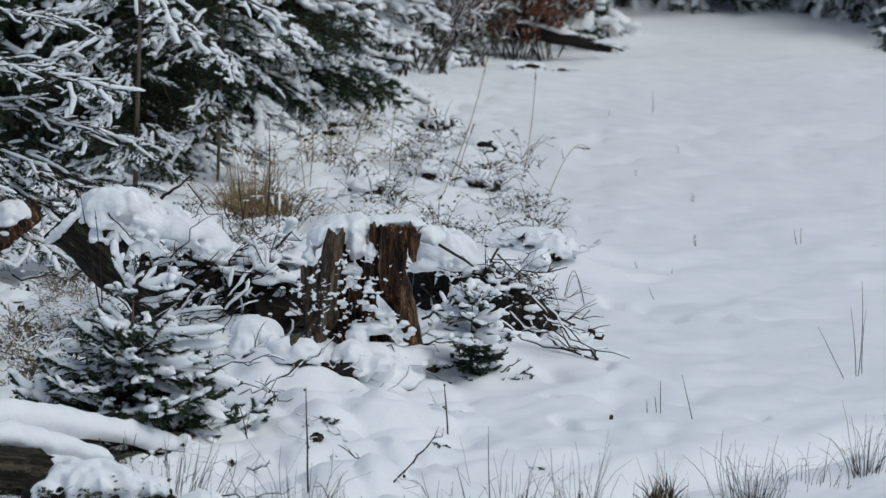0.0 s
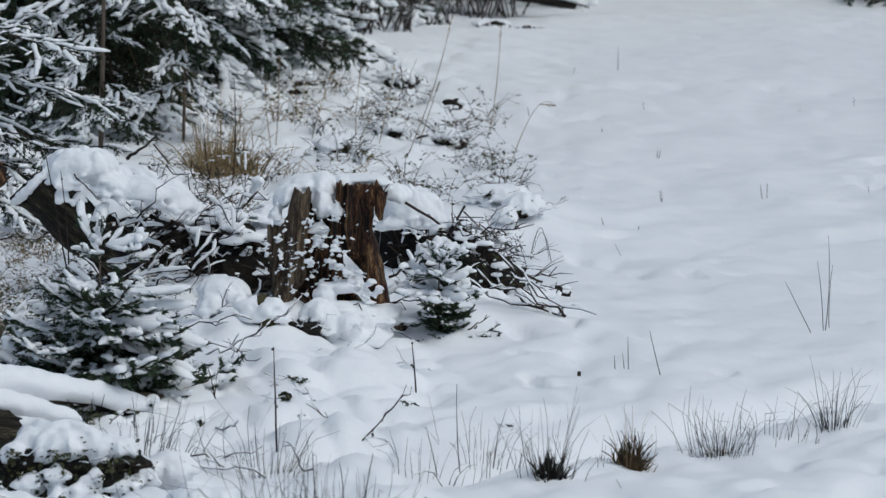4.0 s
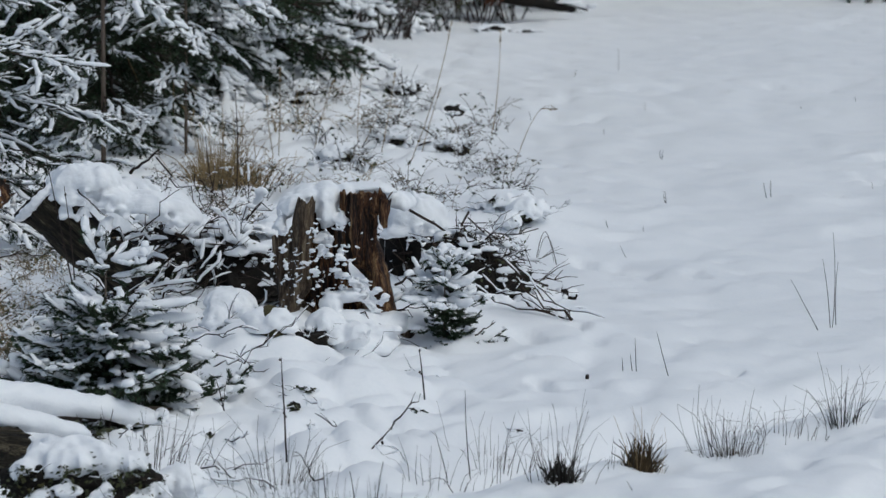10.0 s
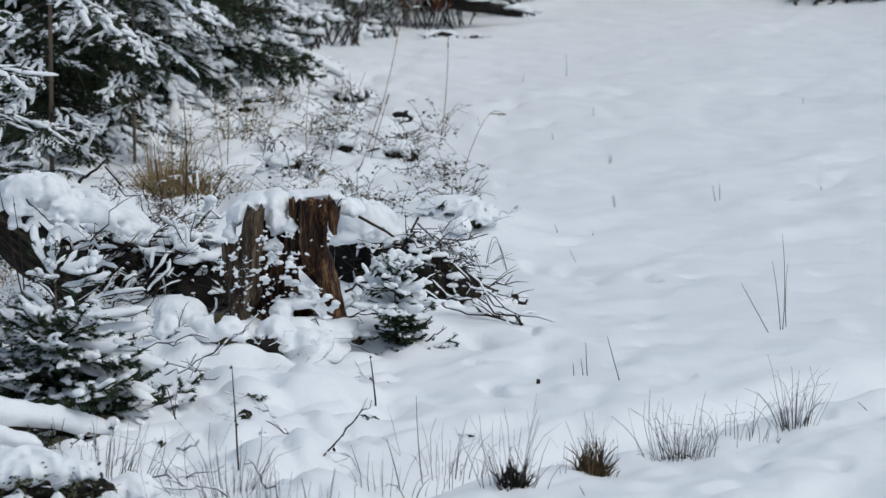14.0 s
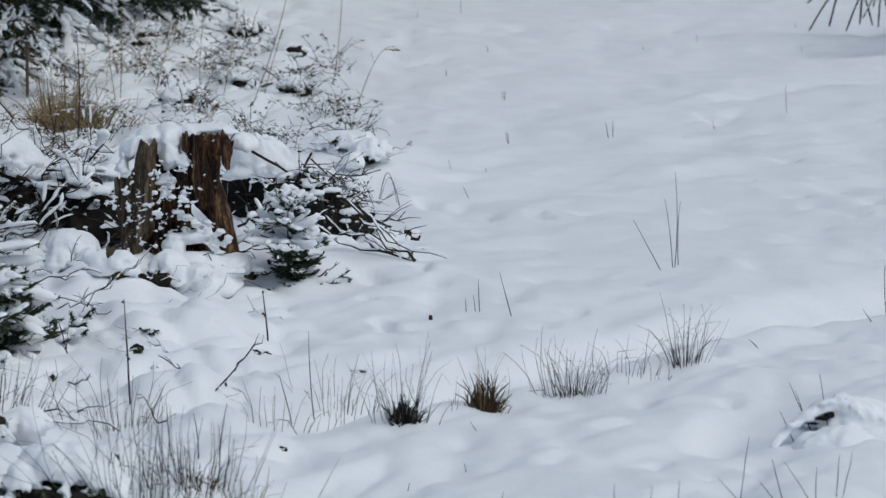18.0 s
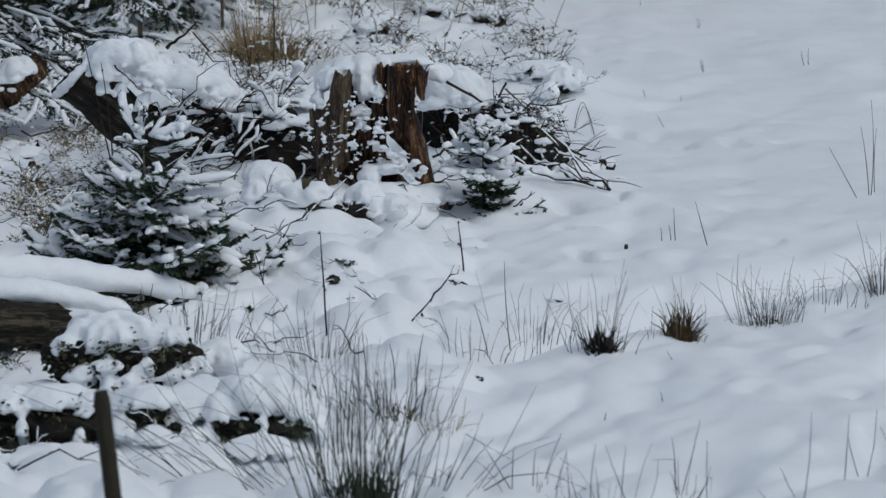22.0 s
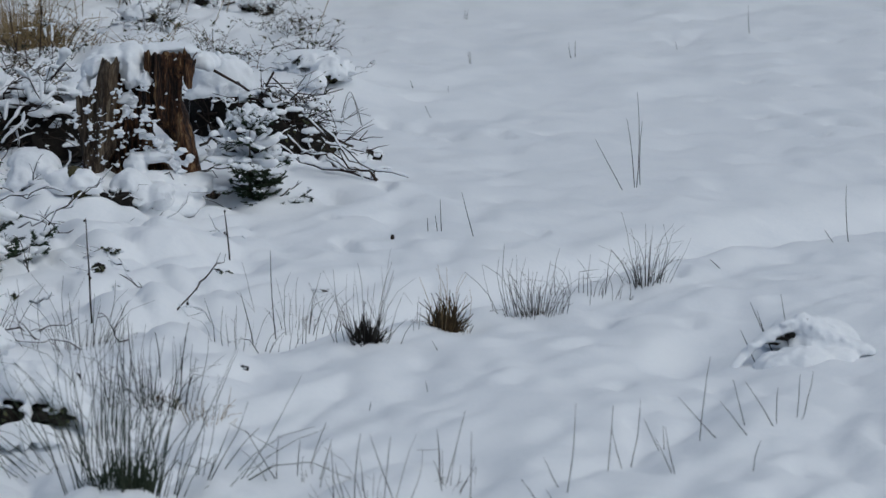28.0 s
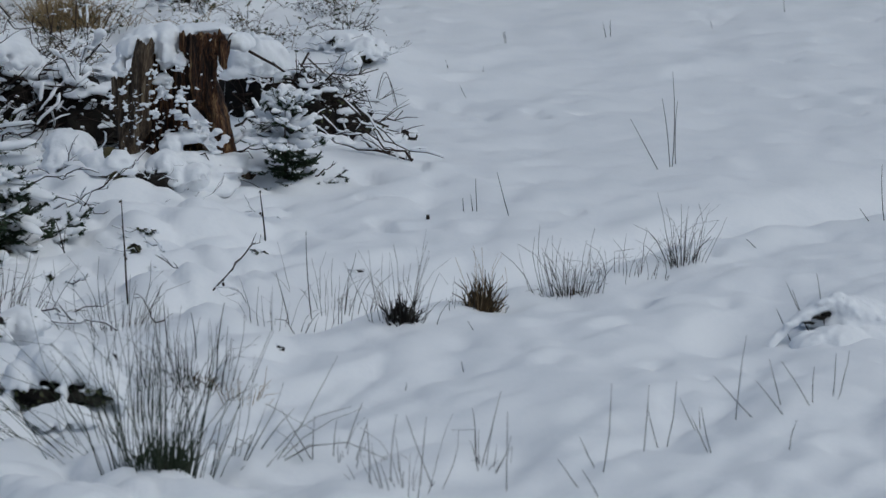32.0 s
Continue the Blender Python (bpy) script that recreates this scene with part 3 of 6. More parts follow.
def boulder(x, y, rx, ry, rz, label, mat=MOSS, seed=1, snow=0.08, sink=0.3):
    r = random.Random(seed)
    z = gz(x, y)
    o = thing("mossy_rock", x, y, z, label, "rock")
    s = Shape()
    blob(s, (0, 0, rz * (1 - sink) * 0.5), rx, ry, rz, r, 3, 0.3, flat=0.9)
    part("stone", s, mat, o)
    s = Shape()
    for i in range(5):
        blob(s, (r.uniform(-0.5, 0.5) * rx, r.uniform(-0.4, 0.3) * ry, rz * r.uniform(0.75, 0.95)), rx * r.uniform(0.55, 0.8), ry * 0.9, snow * r.uniform(1.0, 1.6), r, 3, 0.2, flat=0.6)
    for i in range(9):
        a = r.uniform(-3.0, -0.1)
        blob(s, (math.cos(a) * rx, math.sin(a) * ry, rz * r.uniform(0.2, 0.7)), r.uniform(0.03, 0.08), 0.05, r.uniform(0.03, 0.06), r, 2)
    snow_mass("snow_cap", s, o, "thick rounded snow cap")
    return o


# ---------------------------------------------------------------- spruces
def branch_meshes(length, seed, fine=True, droop=0.25, snowy=1.0, dark=False, sides=9, lift=0.0, gap_snow=0.34, laden=False, frost=False):
    """One spruce bough along +x: stem with side shoots and needles, and the snow that lies on it."""
    r = random.Random(seed)
    stem, needles, snow = Shape(), Shape(), Shape()
    n = 9
    main = [Vector((length * i / n, 0.05 * length * noise.noise(Vector((i * 0.5, seed, 0))), -droop * length * (i / n) ** 1.5 + (0.07 + lift) * length * (i / n) ** 3)) for i in range(n + 1)]
    tube(stem, main, [0.011 * length + 0.003 - 0.010 * length * i / n for i in range(n + 1)], 5)
    shoots = [(main, 1.0)]
    for i in range(sides):
        for side in (-1, 1):
            t = 0.14 + 0.82 * (i + r.uniform(-0.4, 0.4)) / sides
            if r.random() < 0.15 or t < 0.08:
                continue
            k = min(t, 0.97) * n
            p = main[int(k)].lerp(main[min(int(k) + 1, n)], k - int(k))
            ln = length * (0.44 * (1 - t) + 0.12) * r.uniform(0.5, 1.25)
            ang = radians(r.uniform(32, 70)) * side
            fall = r.uniform(0.3, 1.6) * droop + r.uniform(-0.15, 0.05)
            pts = []
            sway, wob = r.uniform(-0.5, 0.5), 0.06 * ln
            if not fine:
                ln = min(ln, 0.44)
            for j in range(5):
                q = j / 4
                a1 = ang * (1 - 0.25 * q) + sway * q
                pts.append(p + Vector((math.cos(a1) * ln * q + r.uniform(-wob, wob) * q, math.sin(a1) * ln * q + r.uniform(-wob, wob) * q, -fall * ln * q ** 1.8 + r.uniform(-wob, wob) * q + lift * ln * q * q)))
            shoots.append((pts, 0.8))
            for j in range(int(ln / (0.10 if not fine else 0.09))):
                q = r.uniform(0.25, 0.92)
                pp = pts[int(q * 4)].lerp(pts[int(q * 4) + 1], q * 4 - int(q * 4))
                a2 = ang + radians(r.choice((-1, 1)) * r.uniform(30, 60))
                l2 = max(0.05, ln * r.uniform(0.2, 0.42))
                dz = r.uniform(-0.5, 0.1) * l2
                shoots.append(([pp, pp + Vector((math.cos(a2) * l2 * 0.5, math.sin(a2) * l2 * 0.5, dz * 0.4)), pp + Vector((math.cos(a2) * l2, math.sin(a2) * l2, dz))], 0.7))
    hanging = []
    if not fine:
        for pts, k in shoots[1:]:
            if 0.75 < k < 1.0:
                for j in range(3):
                    q = r.uniform(0.15, 0.95)
                    pp = pts[int(q * 4)].lerp(pts[int(q * 4) + 1], q * 4 - int(q * 4))
                    d = Vector((r.uniform(-0.3, 0.6), r.uniform(-0.4, 0.4), -1)).normalized() * r.uniform(0.07, 0.17)
                    hanging.append(([pp, pp + d * 0.5 + Vector((0.01, 0, 0)), pp + d], 0.5))
    gap = 0.009 if fine else 0.024
    nl, nw = (0.026, 0.004) if fine else (0.034, 0.006)
    for pts, k in shoots[1:]:
        tube(stem, pts, 0.0028 if fine else 0.004, 3, cap=False)
    for pts, k in shoots + hanging:
        rs = resample(pts, gap)
        for i, p in enumerate(rs[:-1]):
            d = (rs[i + 1] - p).normalized()
            a = d.cross(Vector((0, 0, 1))).normalized()
            b = a.cross(d)
            for m in range(6 if fine else 4):
                t = r.uniform(0, 2 * math.pi)
                out = (a * math.cos(t) + b * math.sin(t) * 0.8)
                tip = p + (d * 0.85 + out).normalized() * nl * r.uniform(0.75, 1.25)
                w = d.cross(out).normalized() * nw
                needles.add([p + w, p - w, tip], [(0, 1, 2)])
    for pts, k in shoots:
        if fine:
            if k < 0.75 or r.random() < (0.08 if laden else 0.35):
                continue
            w = (0.020 if k == 1.0 else 0.0135) * r.uniform(0.7, 1.35) * snowy
            rs = resample(pts, 0.02)
            snow_line(snow, rs[len(rs) // 6:], w, w * r.uniform(0.8, 1.1), r, step=0.02, gap=gap_snow, lift=0.004)
            size, often, every = 0.016 * snowy, 0.45, 0.04
        else:
            if r.random() < ((0.0, 0.02, 0.10) if frost else (0.05, 0.16, 0.60))[0 if k == 1.0 else 1 if k > 0.75 else 2]:
                continue
            w = (0.026 if k == 1.0 else 0.030 if k > 0.75 else 0.019) * r.uniform(0.7, 1.35) * snowy
            rs = resample(pts, 0.03)
            snow_line(snow, rs[len(rs) // (3 if k == 1.0 else 5):], w, w * r.uniform(0.7, 1.0), r, step=0.03, gap=gap_snow, lift=0.006)
            size, often, every = 0.026 * snowy, 0.95 if frost else 0.5, 0.07
        rs = resample(pts, every)
        for p in rs[1 + len(rs) // 5:]:
            if r.random() < often * (1 - gap_snow):
                q = size * r.uniform(0.6, 1.3)
                blob(snow, p + Vector((r.uniform(-q, q), r.uniform(-q, q), q * 0.4)), q * r.uniform(0.9, 1.5), q * r.uniform(0.9, 1.4), q * 0.75, r, 2 if fine else 1, 0.4)
    me = mesh_of("bough", needles, NEEDLE_DARK if dark else NEEDLE, False)
    nn, nf = len(needles.v), len(needles.f)
    needles.add(stem.v, stem.f)
    me2 = bpy.data.meshes.new("bough")
    me2.from_pydata([tuple(p) for p in needles.v], [], needles.f)
    me2.materials.append(NEEDLE_DARK if dark else NEEDLE)
    me2.materials.append(TWIG)
    me2.polygons.foreach_set("material_index", [0] * nf + [1] * (len(needles.f) - nf))
    bpy.data.meshes.remove(me)
    return me2, mesh_of("snow", snow, SNOW)


BOUGHS_FINE = [branch_meshes(0.5, 100 + i, True, 0.16, 1.6, sides=8, lift=0.25, gap_snow=0.28) for i in range(6)]
BOUGHS_LADEN = [branch_meshes(0.5, 130 + i, True, 0.14, 1.15, sides=7, lift=0.22, gap_snow=0.30, laden=True) for i in range(6)]
BOUGHS_ARM = [branch_meshes(0.3, 150 + i, True, 0.05, 1.35, sides=3, lift=0.12, gap_snow=0.14, laden=True) for i in range(6)]
BOUGHS_MID = [branch_meshes(1.0, 200 + i, False, 0.46, (1.0, 1.15, 0.9, 0.7)[i % 4], sides=8, gap_snow=(0.25, 0.28, 0.34, 0.48)[i % 4]) for i in range(8)]
BOUGHS_FAR = [branch_meshes(1.0, 300 + i, False, 0.48, (1.1, 1.0, 0.8)[i % 3], dark=True, sides=8, gap_snow=(0.25, 0.32, 0.44)[i % 3]) for i in range(6)]


BOUGHS_LONG = [branch_meshes(2.0, 350 + i, False, 0.36, 0.66, sides=22, gap_snow=0.33) for i in range(3)]


def bough(parent, meshes, m, name="bough", snow=True):
    """One bough of a tree, and its snow."""
    b = new(name, meshes[0])
    b.parent = parent
    b.matrix_basis = m
    if snow:
        sn = tagged(new("snow", meshes[1]), kind="stuff")
        sn.parent = b
    return b


def spruce(x, y, height, reach, boughs, label, seed, whorls=None, per=5, bare=0.0, base=None, tilt=18, trunk_r=None, skip_back=False, leader=True, category="spruce tree", name="spruce", bough_top=0.2, bare_low=0.0, low_boughs=None, snow_p=1.0, limit=1.0, arms=(), dust=0.7):
    r = random.Random(seed)
    z = gz(x, y) - 0.03 if base is None else base
    tr = thing(name, x, y, z, label, category)
    s = Shape()
    n = 8
    rad = trunk_r or 0.012 * height + 0.006
    tube(s, [(0.01 * height * noise.noise(Vector((i * 0.6, seed, 0))), 0.01 * height * noise.noise(Vector((i * 0.6, seed, 9))), height * i / n) for i in range(n + 1)], [rad * (1 - 0.85 * i / n) for i in range(n + 1)], 8)
    part("trunk", s, TRUNK, tr)
    whorls = whorls or int(height / 0.28)
    for w in range(whorls):
        t = bare + (1 - bare) * (w + 0.4 * r.random()) / whorls
        if t > limit:
            break
        h = height * t
        ln = reach * (1 - t) ** 0.8 + bough_top * reach * 0.35
        for k in range(per):
            az = 360 * k / per + w * 47 + r.uniform(-18, 18)
            if skip_back and 20 < (az % 360) < 160 and r.random() < 0.75:
                continue
            sc = ln * r.uniform(0.55, 1.25)
            if r.random() < 0.1:
                continue
            size = 0.5 if boughs is BOUGHS_FINE or boughs is BOUGHS_LADEN else 1.0
            m = pose(0, 0, h + r.uniform(-0.05, 0.05) * height, r.uniform(-15, 15), -(tilt * t * 1.4 - 8) + (r.uniform(-14, 14) if height > 1 else r.uniform(-26, 22)), az) @ Matrix.Diagonal((sc / size, sc / size, sc / size, 1))
            if low_boughs and t < 0.55:
                bough(tr, r.choice(boughs if r.random() < 0.7 else low_boughs), m, snow=r.random() < dust + 0.15)
                if r.random() < 0.75:
                    m = m @ pose(0, 0, -0.06, 0, 14, r.uniform(-30, 30)) @ Matrix.Diagonal((0.8, 0.8, 0.8, 1))
                    bough(tr, r.choice(low_boughs), m, snow=r.random() < dust)
            else:
                bough(tr, r.choice(boughs), m, snow=(r.random() > bare_low or t > 0.5) and (snow_p == 1.0 or r.random() < snow_p))
    for h, ln, az, rise in arms:
        k = ln / 0.3
        bough(tr, r.choice(BOUGHS_ARM), pose(0, 0, h, r.uniform(-40, 40), -rise + r.uniform(-6, 6), az) @ Matrix.Diagonal((k, min(max(k, 0.75), 1.1), min(max(k, 0.75), 1.0), 1)))
    if leader:
        bough(tr, r.choice(boughs), pose(0, 0, height * 0.86, 0, -84, 0) @ Matrix.Diagonal((0.22 * height, 0.22 * height * 0.5, 0.22 * height, 1)), "leader", height < 2)

    return tr


# the young spruces beside the stump
spruce(-2.39, 20.64, 0.80, 0.66, BOUGHS_LADEN, "young spruce with snow-laden arms beside the log pile", 21, whorls=8, per=6, tilt=14, trunk_r=0.014, category="young spruce", name="young_spruce", low_boughs=BOUGHS_FINE, limit=0.52, leader=False, dust=0.96,
       arms=((0.70, 0.29, 175, 54), (0.75, 0.26, -8, 10), (0.66, 0.28, 5, 2), (0.74, 0.12, 150, 76), (0.78, 0.14, 20, 78), (0.68, 0.22, -110, 20), (0.50, 0.27, 185, 8), (0.52, 0.46, -6, 4), (0.47, 0.46, 4, 0), (0.56, 0.3, -120, 5),
             (0.41, 0.56, -4, -16), (0.42, 0.42, -35, -8), (0.40, 0.40, 190, -18), (0.44, 0.36, -150, -6), (0.34, 0.55, -18, -20), (0.30, 0.5, 8, -14), (0.36, 0.4, -75, -10), (0.28, 0.42, 200, -14)))
spruce(-2.62, 20.68, 0.50, 0.36, BOUGHS_LADEN, "low dark young spruce under snow", 23, whorls=5, per=6, tilt=16, trunk_r=0.012, category="young spruce", name="young_spruce", low_boughs=BOUGHS_FINE, dust=0.96)
spruce(-2.13, 20.71, 0.42, 0.42, BOUGHS_LADEN, "small bent spruce pressed down by snow", 25, whorls=5, per=6, tilt=10, trunk_r=0.012, category="young spruce", name="young_spruce", low_boughs=BOUGHS_FINE)
spruce(-0.78, 22.80, 0.42, 0.27, BOUGHS_LADEN, "small spruce seedling with a star of snowy tips", 27, whorls=6, per=7, tilt=18, trunk_r=0.010, category="young spruce", name="young_spruce", low_boughs=BOUGHS_FINE, limit=0.55, leader=False, dust=0.1,
       arms=[(0.41, 0.16, 45 * i + 12, 20 + 12 * (i % 3)) for i in range(8)] + [(0.33, 0.20, 60 * i + 30, 4) for i in range(6)] + [(0.25, 0.26, 52 * i, -6) for i in range(7)])

# the wood at the back
FROSTED = [branch_meshes(1.0, 250 + i, False, 0.46, (1.2, 1.0)[i % 2], sides=12, gap_snow=0.22, frost=True) for i in range(4)]
for (x, y), h, reach, seed, p in (((-3.68, 31.93), 5.5, 1.0, 31, 0.25), ((-4.22, 32.97), 6.5, 1.5, 32, 0.3), ((-3.50, 35.12), 5.0, 1.1, 33, 0.7), ((-3.27, 37.35), 5.0, 1.2, 34, 1.0),
                                  ((-2.97, 39.79), 4.6, 1.4, 35, 1.0), ((-4.02, 36.40), 7.0, 1.7, 36, 0.6), ((-3.80, 39.21), 7.0, 1.6, 37, 0.9), ((-4.81, 32.78), 6.5, 1.8, 38, 0.5)):
    spruce(x, y, h, reach, FROSTED if seed in (33, 34, 35, 36, 37) else BOUGHS_MID, "spruce at the meadow edge with snow-laden drooping boughs", seed, whorls=int(h / 0.30), per=6, trunk_r=0.022, bare=0.06, snow_p=p)
for (x, y), h, reach, seed in (((-1.37, 50.73), 7.0, 2.2, 41), ((-0.43, 52.92), 7.0, 2.2, 42), ((0.43, 53.76), 7.0, 2.0, 43), ((-2.16, 47.24), 7.0, 2.0, 44),
                               ((2.46, 52.55), 7.5, 2.2, 45), ((3.29, 52.22), 7.0, 2.2, 46), ((4.19, 50.44), 7.0, 2.0, 47),
                               ((-2.86, 46.33), 7.5, 2.0, 49), ((5.05, 50.95), 7.0, 2.0, 50), ((-3.60, 43.90), 7.5, 2.2, 51), ((-4.57, 39.54), 8.0, 2.2, 52)):
    spruce(x, y, h, reach, BOUGHS_FAR, "dark spruce at the edge of the wood under snow", seed, whorls=int(h / 0.4), per=6, trunk_r=0.06, skip_back=True, bare=0.08)


for (x, y), h, seed in (((-2.63, 46.06), 2.2, 55), ((-2.11, 47.46), 1.9, 56), ((-1.58, 48.05), 2.0, 57), ((-2.46, 48.89), 2.6, 58)):
    spruce(x, y, h, 0.85, FROSTED, "low frosted spruce at the edge of the wood", seed, whorls=8, per=6, trunk_r=0.02, category="young spruce", name="young_spruce", snow_p=0.85, leader=False)


DARK_BOUGHS = [branch_meshes(1.0, 380 + i, False, 0.5, 0.7, dark=True, sides=11, gap_snow=0.4) for i in range(4)]
for (x, y), h, reach, seed in (((-3.72, 33.27), 4.5, 0.75, 161), ((-3.60, 36.69), 4.5, 0.9, 162), ((-3.44, 37.58), 4.5, 1.0, 163), ((-3.27, 39.86), 4.5, 1.0, 164), ((-4.35, 34.34), 5.0, 1.5, 165), ((-3.92, 37.40), 5.0, 1.5, 166)):
    spruce(x, y, h, reach, FROSTED if seed in (162, 163, 164) else DARK_BOUGHS, "dense dark spruce in the shade of the wood", seed, whorls=16, per=6, trunk_r=0.03, skip_back=True, snow_p=0.8)


# ---------------------------------------------------------------- rushes and grass
def stem_curve(r, length, lean, az, bend):
    pts = []
    for i in range(5):
        t = i / 4
        a = radians(lean) + radians(bend) * t * t
        j = length * 0.02 * t
        pts.append(Vector((math.cos(az) * math.sin(a) * length * t + r.uniform(-j, j), math.sin(az) * math.sin(a) * length * t, math.cos(a) * length * t)))
    return pts


def clump(x, y, label, seed, n=60, height=0.4, spread=21, base=0.08, mat=RUSH_GREY, thatch=0.0, thatch_mat=THATCH, snow=False, broken=0.2, thick=0.0018, name="rush_clump", category="rush clump", group="rush clumps along the furrow", sink=0.05, back=0.0, bias=None):
    r = random.Random(seed)
    y += back
    z = gz(x, y) - sink
    o = thing(name, x, y, z, label, category, group)
    for i in range(n):
        s = Shape()
        az = r.uniform(0, 2 * math.pi) if bias is None else r.gauss(bias, 0.5)
        q = r.random() ** 0.6
        ln = height * (0.25 + 0.8 * r.random() ** 1.3)
        pts = stem_curve(r, ln, spread * q + r.uniform(-5, 5), az, r.gauss(5, 14))
        b = Vector((math.cos(az) * base * q * r.uniform(0.6, 2.2), math.sin(az) * base * q, 0))
        pts = [p + b for p in pts]
        if r.random() < broken:
            k = r.randint(2, 3)
            d = Vector((r.uniform(-1, 1), r.uniform(-1, 1), r.uniform(-0.8, 0.2))).normalized()
            pts = pts[:k + 1] + [pts[k] + d * ln * r.uniform(0.2, 0.45)]
        t = thick * r.uniform(0.7, 1.3)
        tube(s, pts, [t * (1.1 - 0.75 * i / (len(pts) - 1)) for i in range(len(pts))], 3)
        part("stem", s, mat, o)
    if thatch:
        s = Shape()
        for i in range(130):
            az = r.uniform(0, 2 * math.pi)
            q = r.random() ** 0.5
            ln = thatch * r.uniform(0.4, 1.2) * (1.2 - 0.5 * q)
            pts = stem_curve(r, ln, 16 * q, az, r.uniform(-25, 25))
            b = Vector((math.cos(az) * base * 0.75 * q, math.sin(az) * base * 0.75 * q, -0.02))
            tube(s, [p + b for p in pts], [0.004, 0.004, 0.0035, 0.003, 0.0015], 3)
        blob(s, (0, 0, thatch * 0.05), base * 0.45, base * 0.45, thatch * 0.35, r, 2)
        part("thatch", s, thatch_mat, o, "matted dead brown leaves", kind="stuff")
    if snow:
        s = Shape()
        for i in range(4):
            a = r.uniform(0, 6.28)
            blob(s, (math.cos(a) * base * 0.9, math.sin(a) * base * 0.8, r.uniform(0.0, 0.03)), base * r.uniform(0.5, 0.9), base * 0.7, base * r.uniform(0.25, 0.45), r, 2)
        snow_mass("snow", s, o)
    return o


clump(-0.12, 18.72, "rush clump with a dark matted base", 61, n=60, height=0.44, thatch=0.17, thatch_mat=SHADED_SOIL, snow=True, base=0.075, back=0.07)
clump(0.25, 19.18, "rush clump with a brown matted base", 62, n=40, height=0.34, thatch=0.22, snow=True, base=0.075, mat=STRAW, back=0.16)
clump(0.68, 19.62, "bristly brown rush clump in the snow", 63, n=80, height=0.36, thatch=0.09, snow=True, base=0.10, back=0.10)
clump(1.25, 20.42, "dark upright rush clump on a snow hump", 64, n=60, height=0.40, base=0.05, back=-0.06)
clump(-0.44, 19.49, "loose rush clump in the furrow", 65, n=36, height=0.36, base=0.14, spread=20, back=0.10)
clump(0.94, 20.04, "thin dry rush stems in the furrow", 66, n=26, height=0.28, base=0.16, spread=18, back=0.08)
clump(-0.72, 19.00, "thin rush stems in the snow", 67, n=16, height=0.30, base=0.16, spread=20, back=0.10)
clump(0.11, 19.22, "thin rush stems in the snow", 68, n=16, height=0.26, base=0.14, spread=30, back=0.10)
clump(-1.02, 15.81, "large green rush clump spreading its stems", 69, n=95, height=0.68, base=0.13, spread=19, broken=0.28, snow=True, mat=RUSH, thatch=0.2, thick=0.0024, thatch_mat=RUSH, group="rush clumps by the rocks")
clump(-1.13, 16.50, "sparse dark rush stems leaning out", 70, n=42, height=0.85, base=0.4, spread=60, bias=3.2, mat=RUSH, thick=0.0019, group="rush clumps by the rocks")
clump(-0.87, 16.18, "rush stems leaning out from the big clump", 77, n=18, height=0.6, base=0.16, spread=50, mat=RUSH, bias=-0.2, thick=0.0026, group="rush clumps by the rocks")
clump(-1.20, 17.15, "upright green rush stems", 78, n=30, height=0.6, base=0.12, spread=16, mat=RUSH, thick=0.0022, group="rush clumps by the rocks")
clump(-0.08, 15.63, "sparse rush stems in the near snow", 151, n=22, height=0.32, base=0.12, spread=32, group="rush clumps in the near snow")
clump(-0.33, 16.18, "sparse rush stems in the near snow", 152, n=14, height=0.24, base=0.12, spread=32, group="rush clumps in the near snow")
clump(0.21, 16.06, "few rush stems in the near snow", 153, n=12, height=0.26, base=0.05, spread=35, group="rush clumps in the near snow")
clump(-1.01, 17.53, "dry rush clump with brown seed heads", 71, n=80, height=0.36, base=0.16, spread=20, thatch=0.08, group="rush clumps by the rocks")
clump(-0.77, 17.29, "tuft of pale straw grass", 72, n=24, height=0.2, base=0.06, spread=24, mat=STRAW, broken=0.5, name="straw_tuft", category="grass tuft", group="straw tufts")
clump(-1.41, 18.83, "dry rush stems in the snow", 73, n=62, height=0.40, base=0.2, spread=30, group="rush clumps by the rocks")
clump(-2.03, 19.28, "dry grass stems beside the snowy log", 74, n=70, height=0.34, base=0.17, spread=28, mat=RUSH_GREY, name="dry_grass", category="grass tuft", group="dry grass")


# ---------------------------------------------------------------- fallen wood
pile_log = log("leaning_log", (-3.100, 23.450, 0.719), (-2.576, 23.620, 0.217), 0.145, "leaning broken log with split dark grain and a snowy end", LOGWOOD, snow=0.0, seed=3, rim=0.030)
snow_pads(pile_log, [(-2.814, 23.420, 0.852, 0.22, 0.20, 0.085), (-2.895, 23.360, 0.805, 0.12, 0.14, 0.045), (-2.660, 23.400, 0.764, 0.12, 0.15, 0.05), (-2.460, 23.420, 0.718, 0.25, 0.20, 0.055), (-2.278, 23.420, 0.683, 0.13, 0.16, 0.05),
                     (-2.821, 23.300, 0.687, 0.045, 0.04, 0.02), (-2.915, 23.280, 0.705, 0.05, 0.04, 0.018), (-2.693, 23.300, 0.616, 0.05, 0.06, 0.025)], 31)
def banked_log(a, b, radius, label, mat, seed, bank, widths):
    """A log lying under a smooth bank of snow that follows its own line."""
    o = log("fallen_log", a, b, radius, label, mat, snow=0.0, seed=seed)
    s = Shape()
    sleeve(s, [Vector(p) - o.location for p in bank], widths, random.Random(seed))
    crumble(part("snow_cap", s, SNOW_LUMPY, o, "smooth bank of snow"), 0.022, 0.09)
    return o


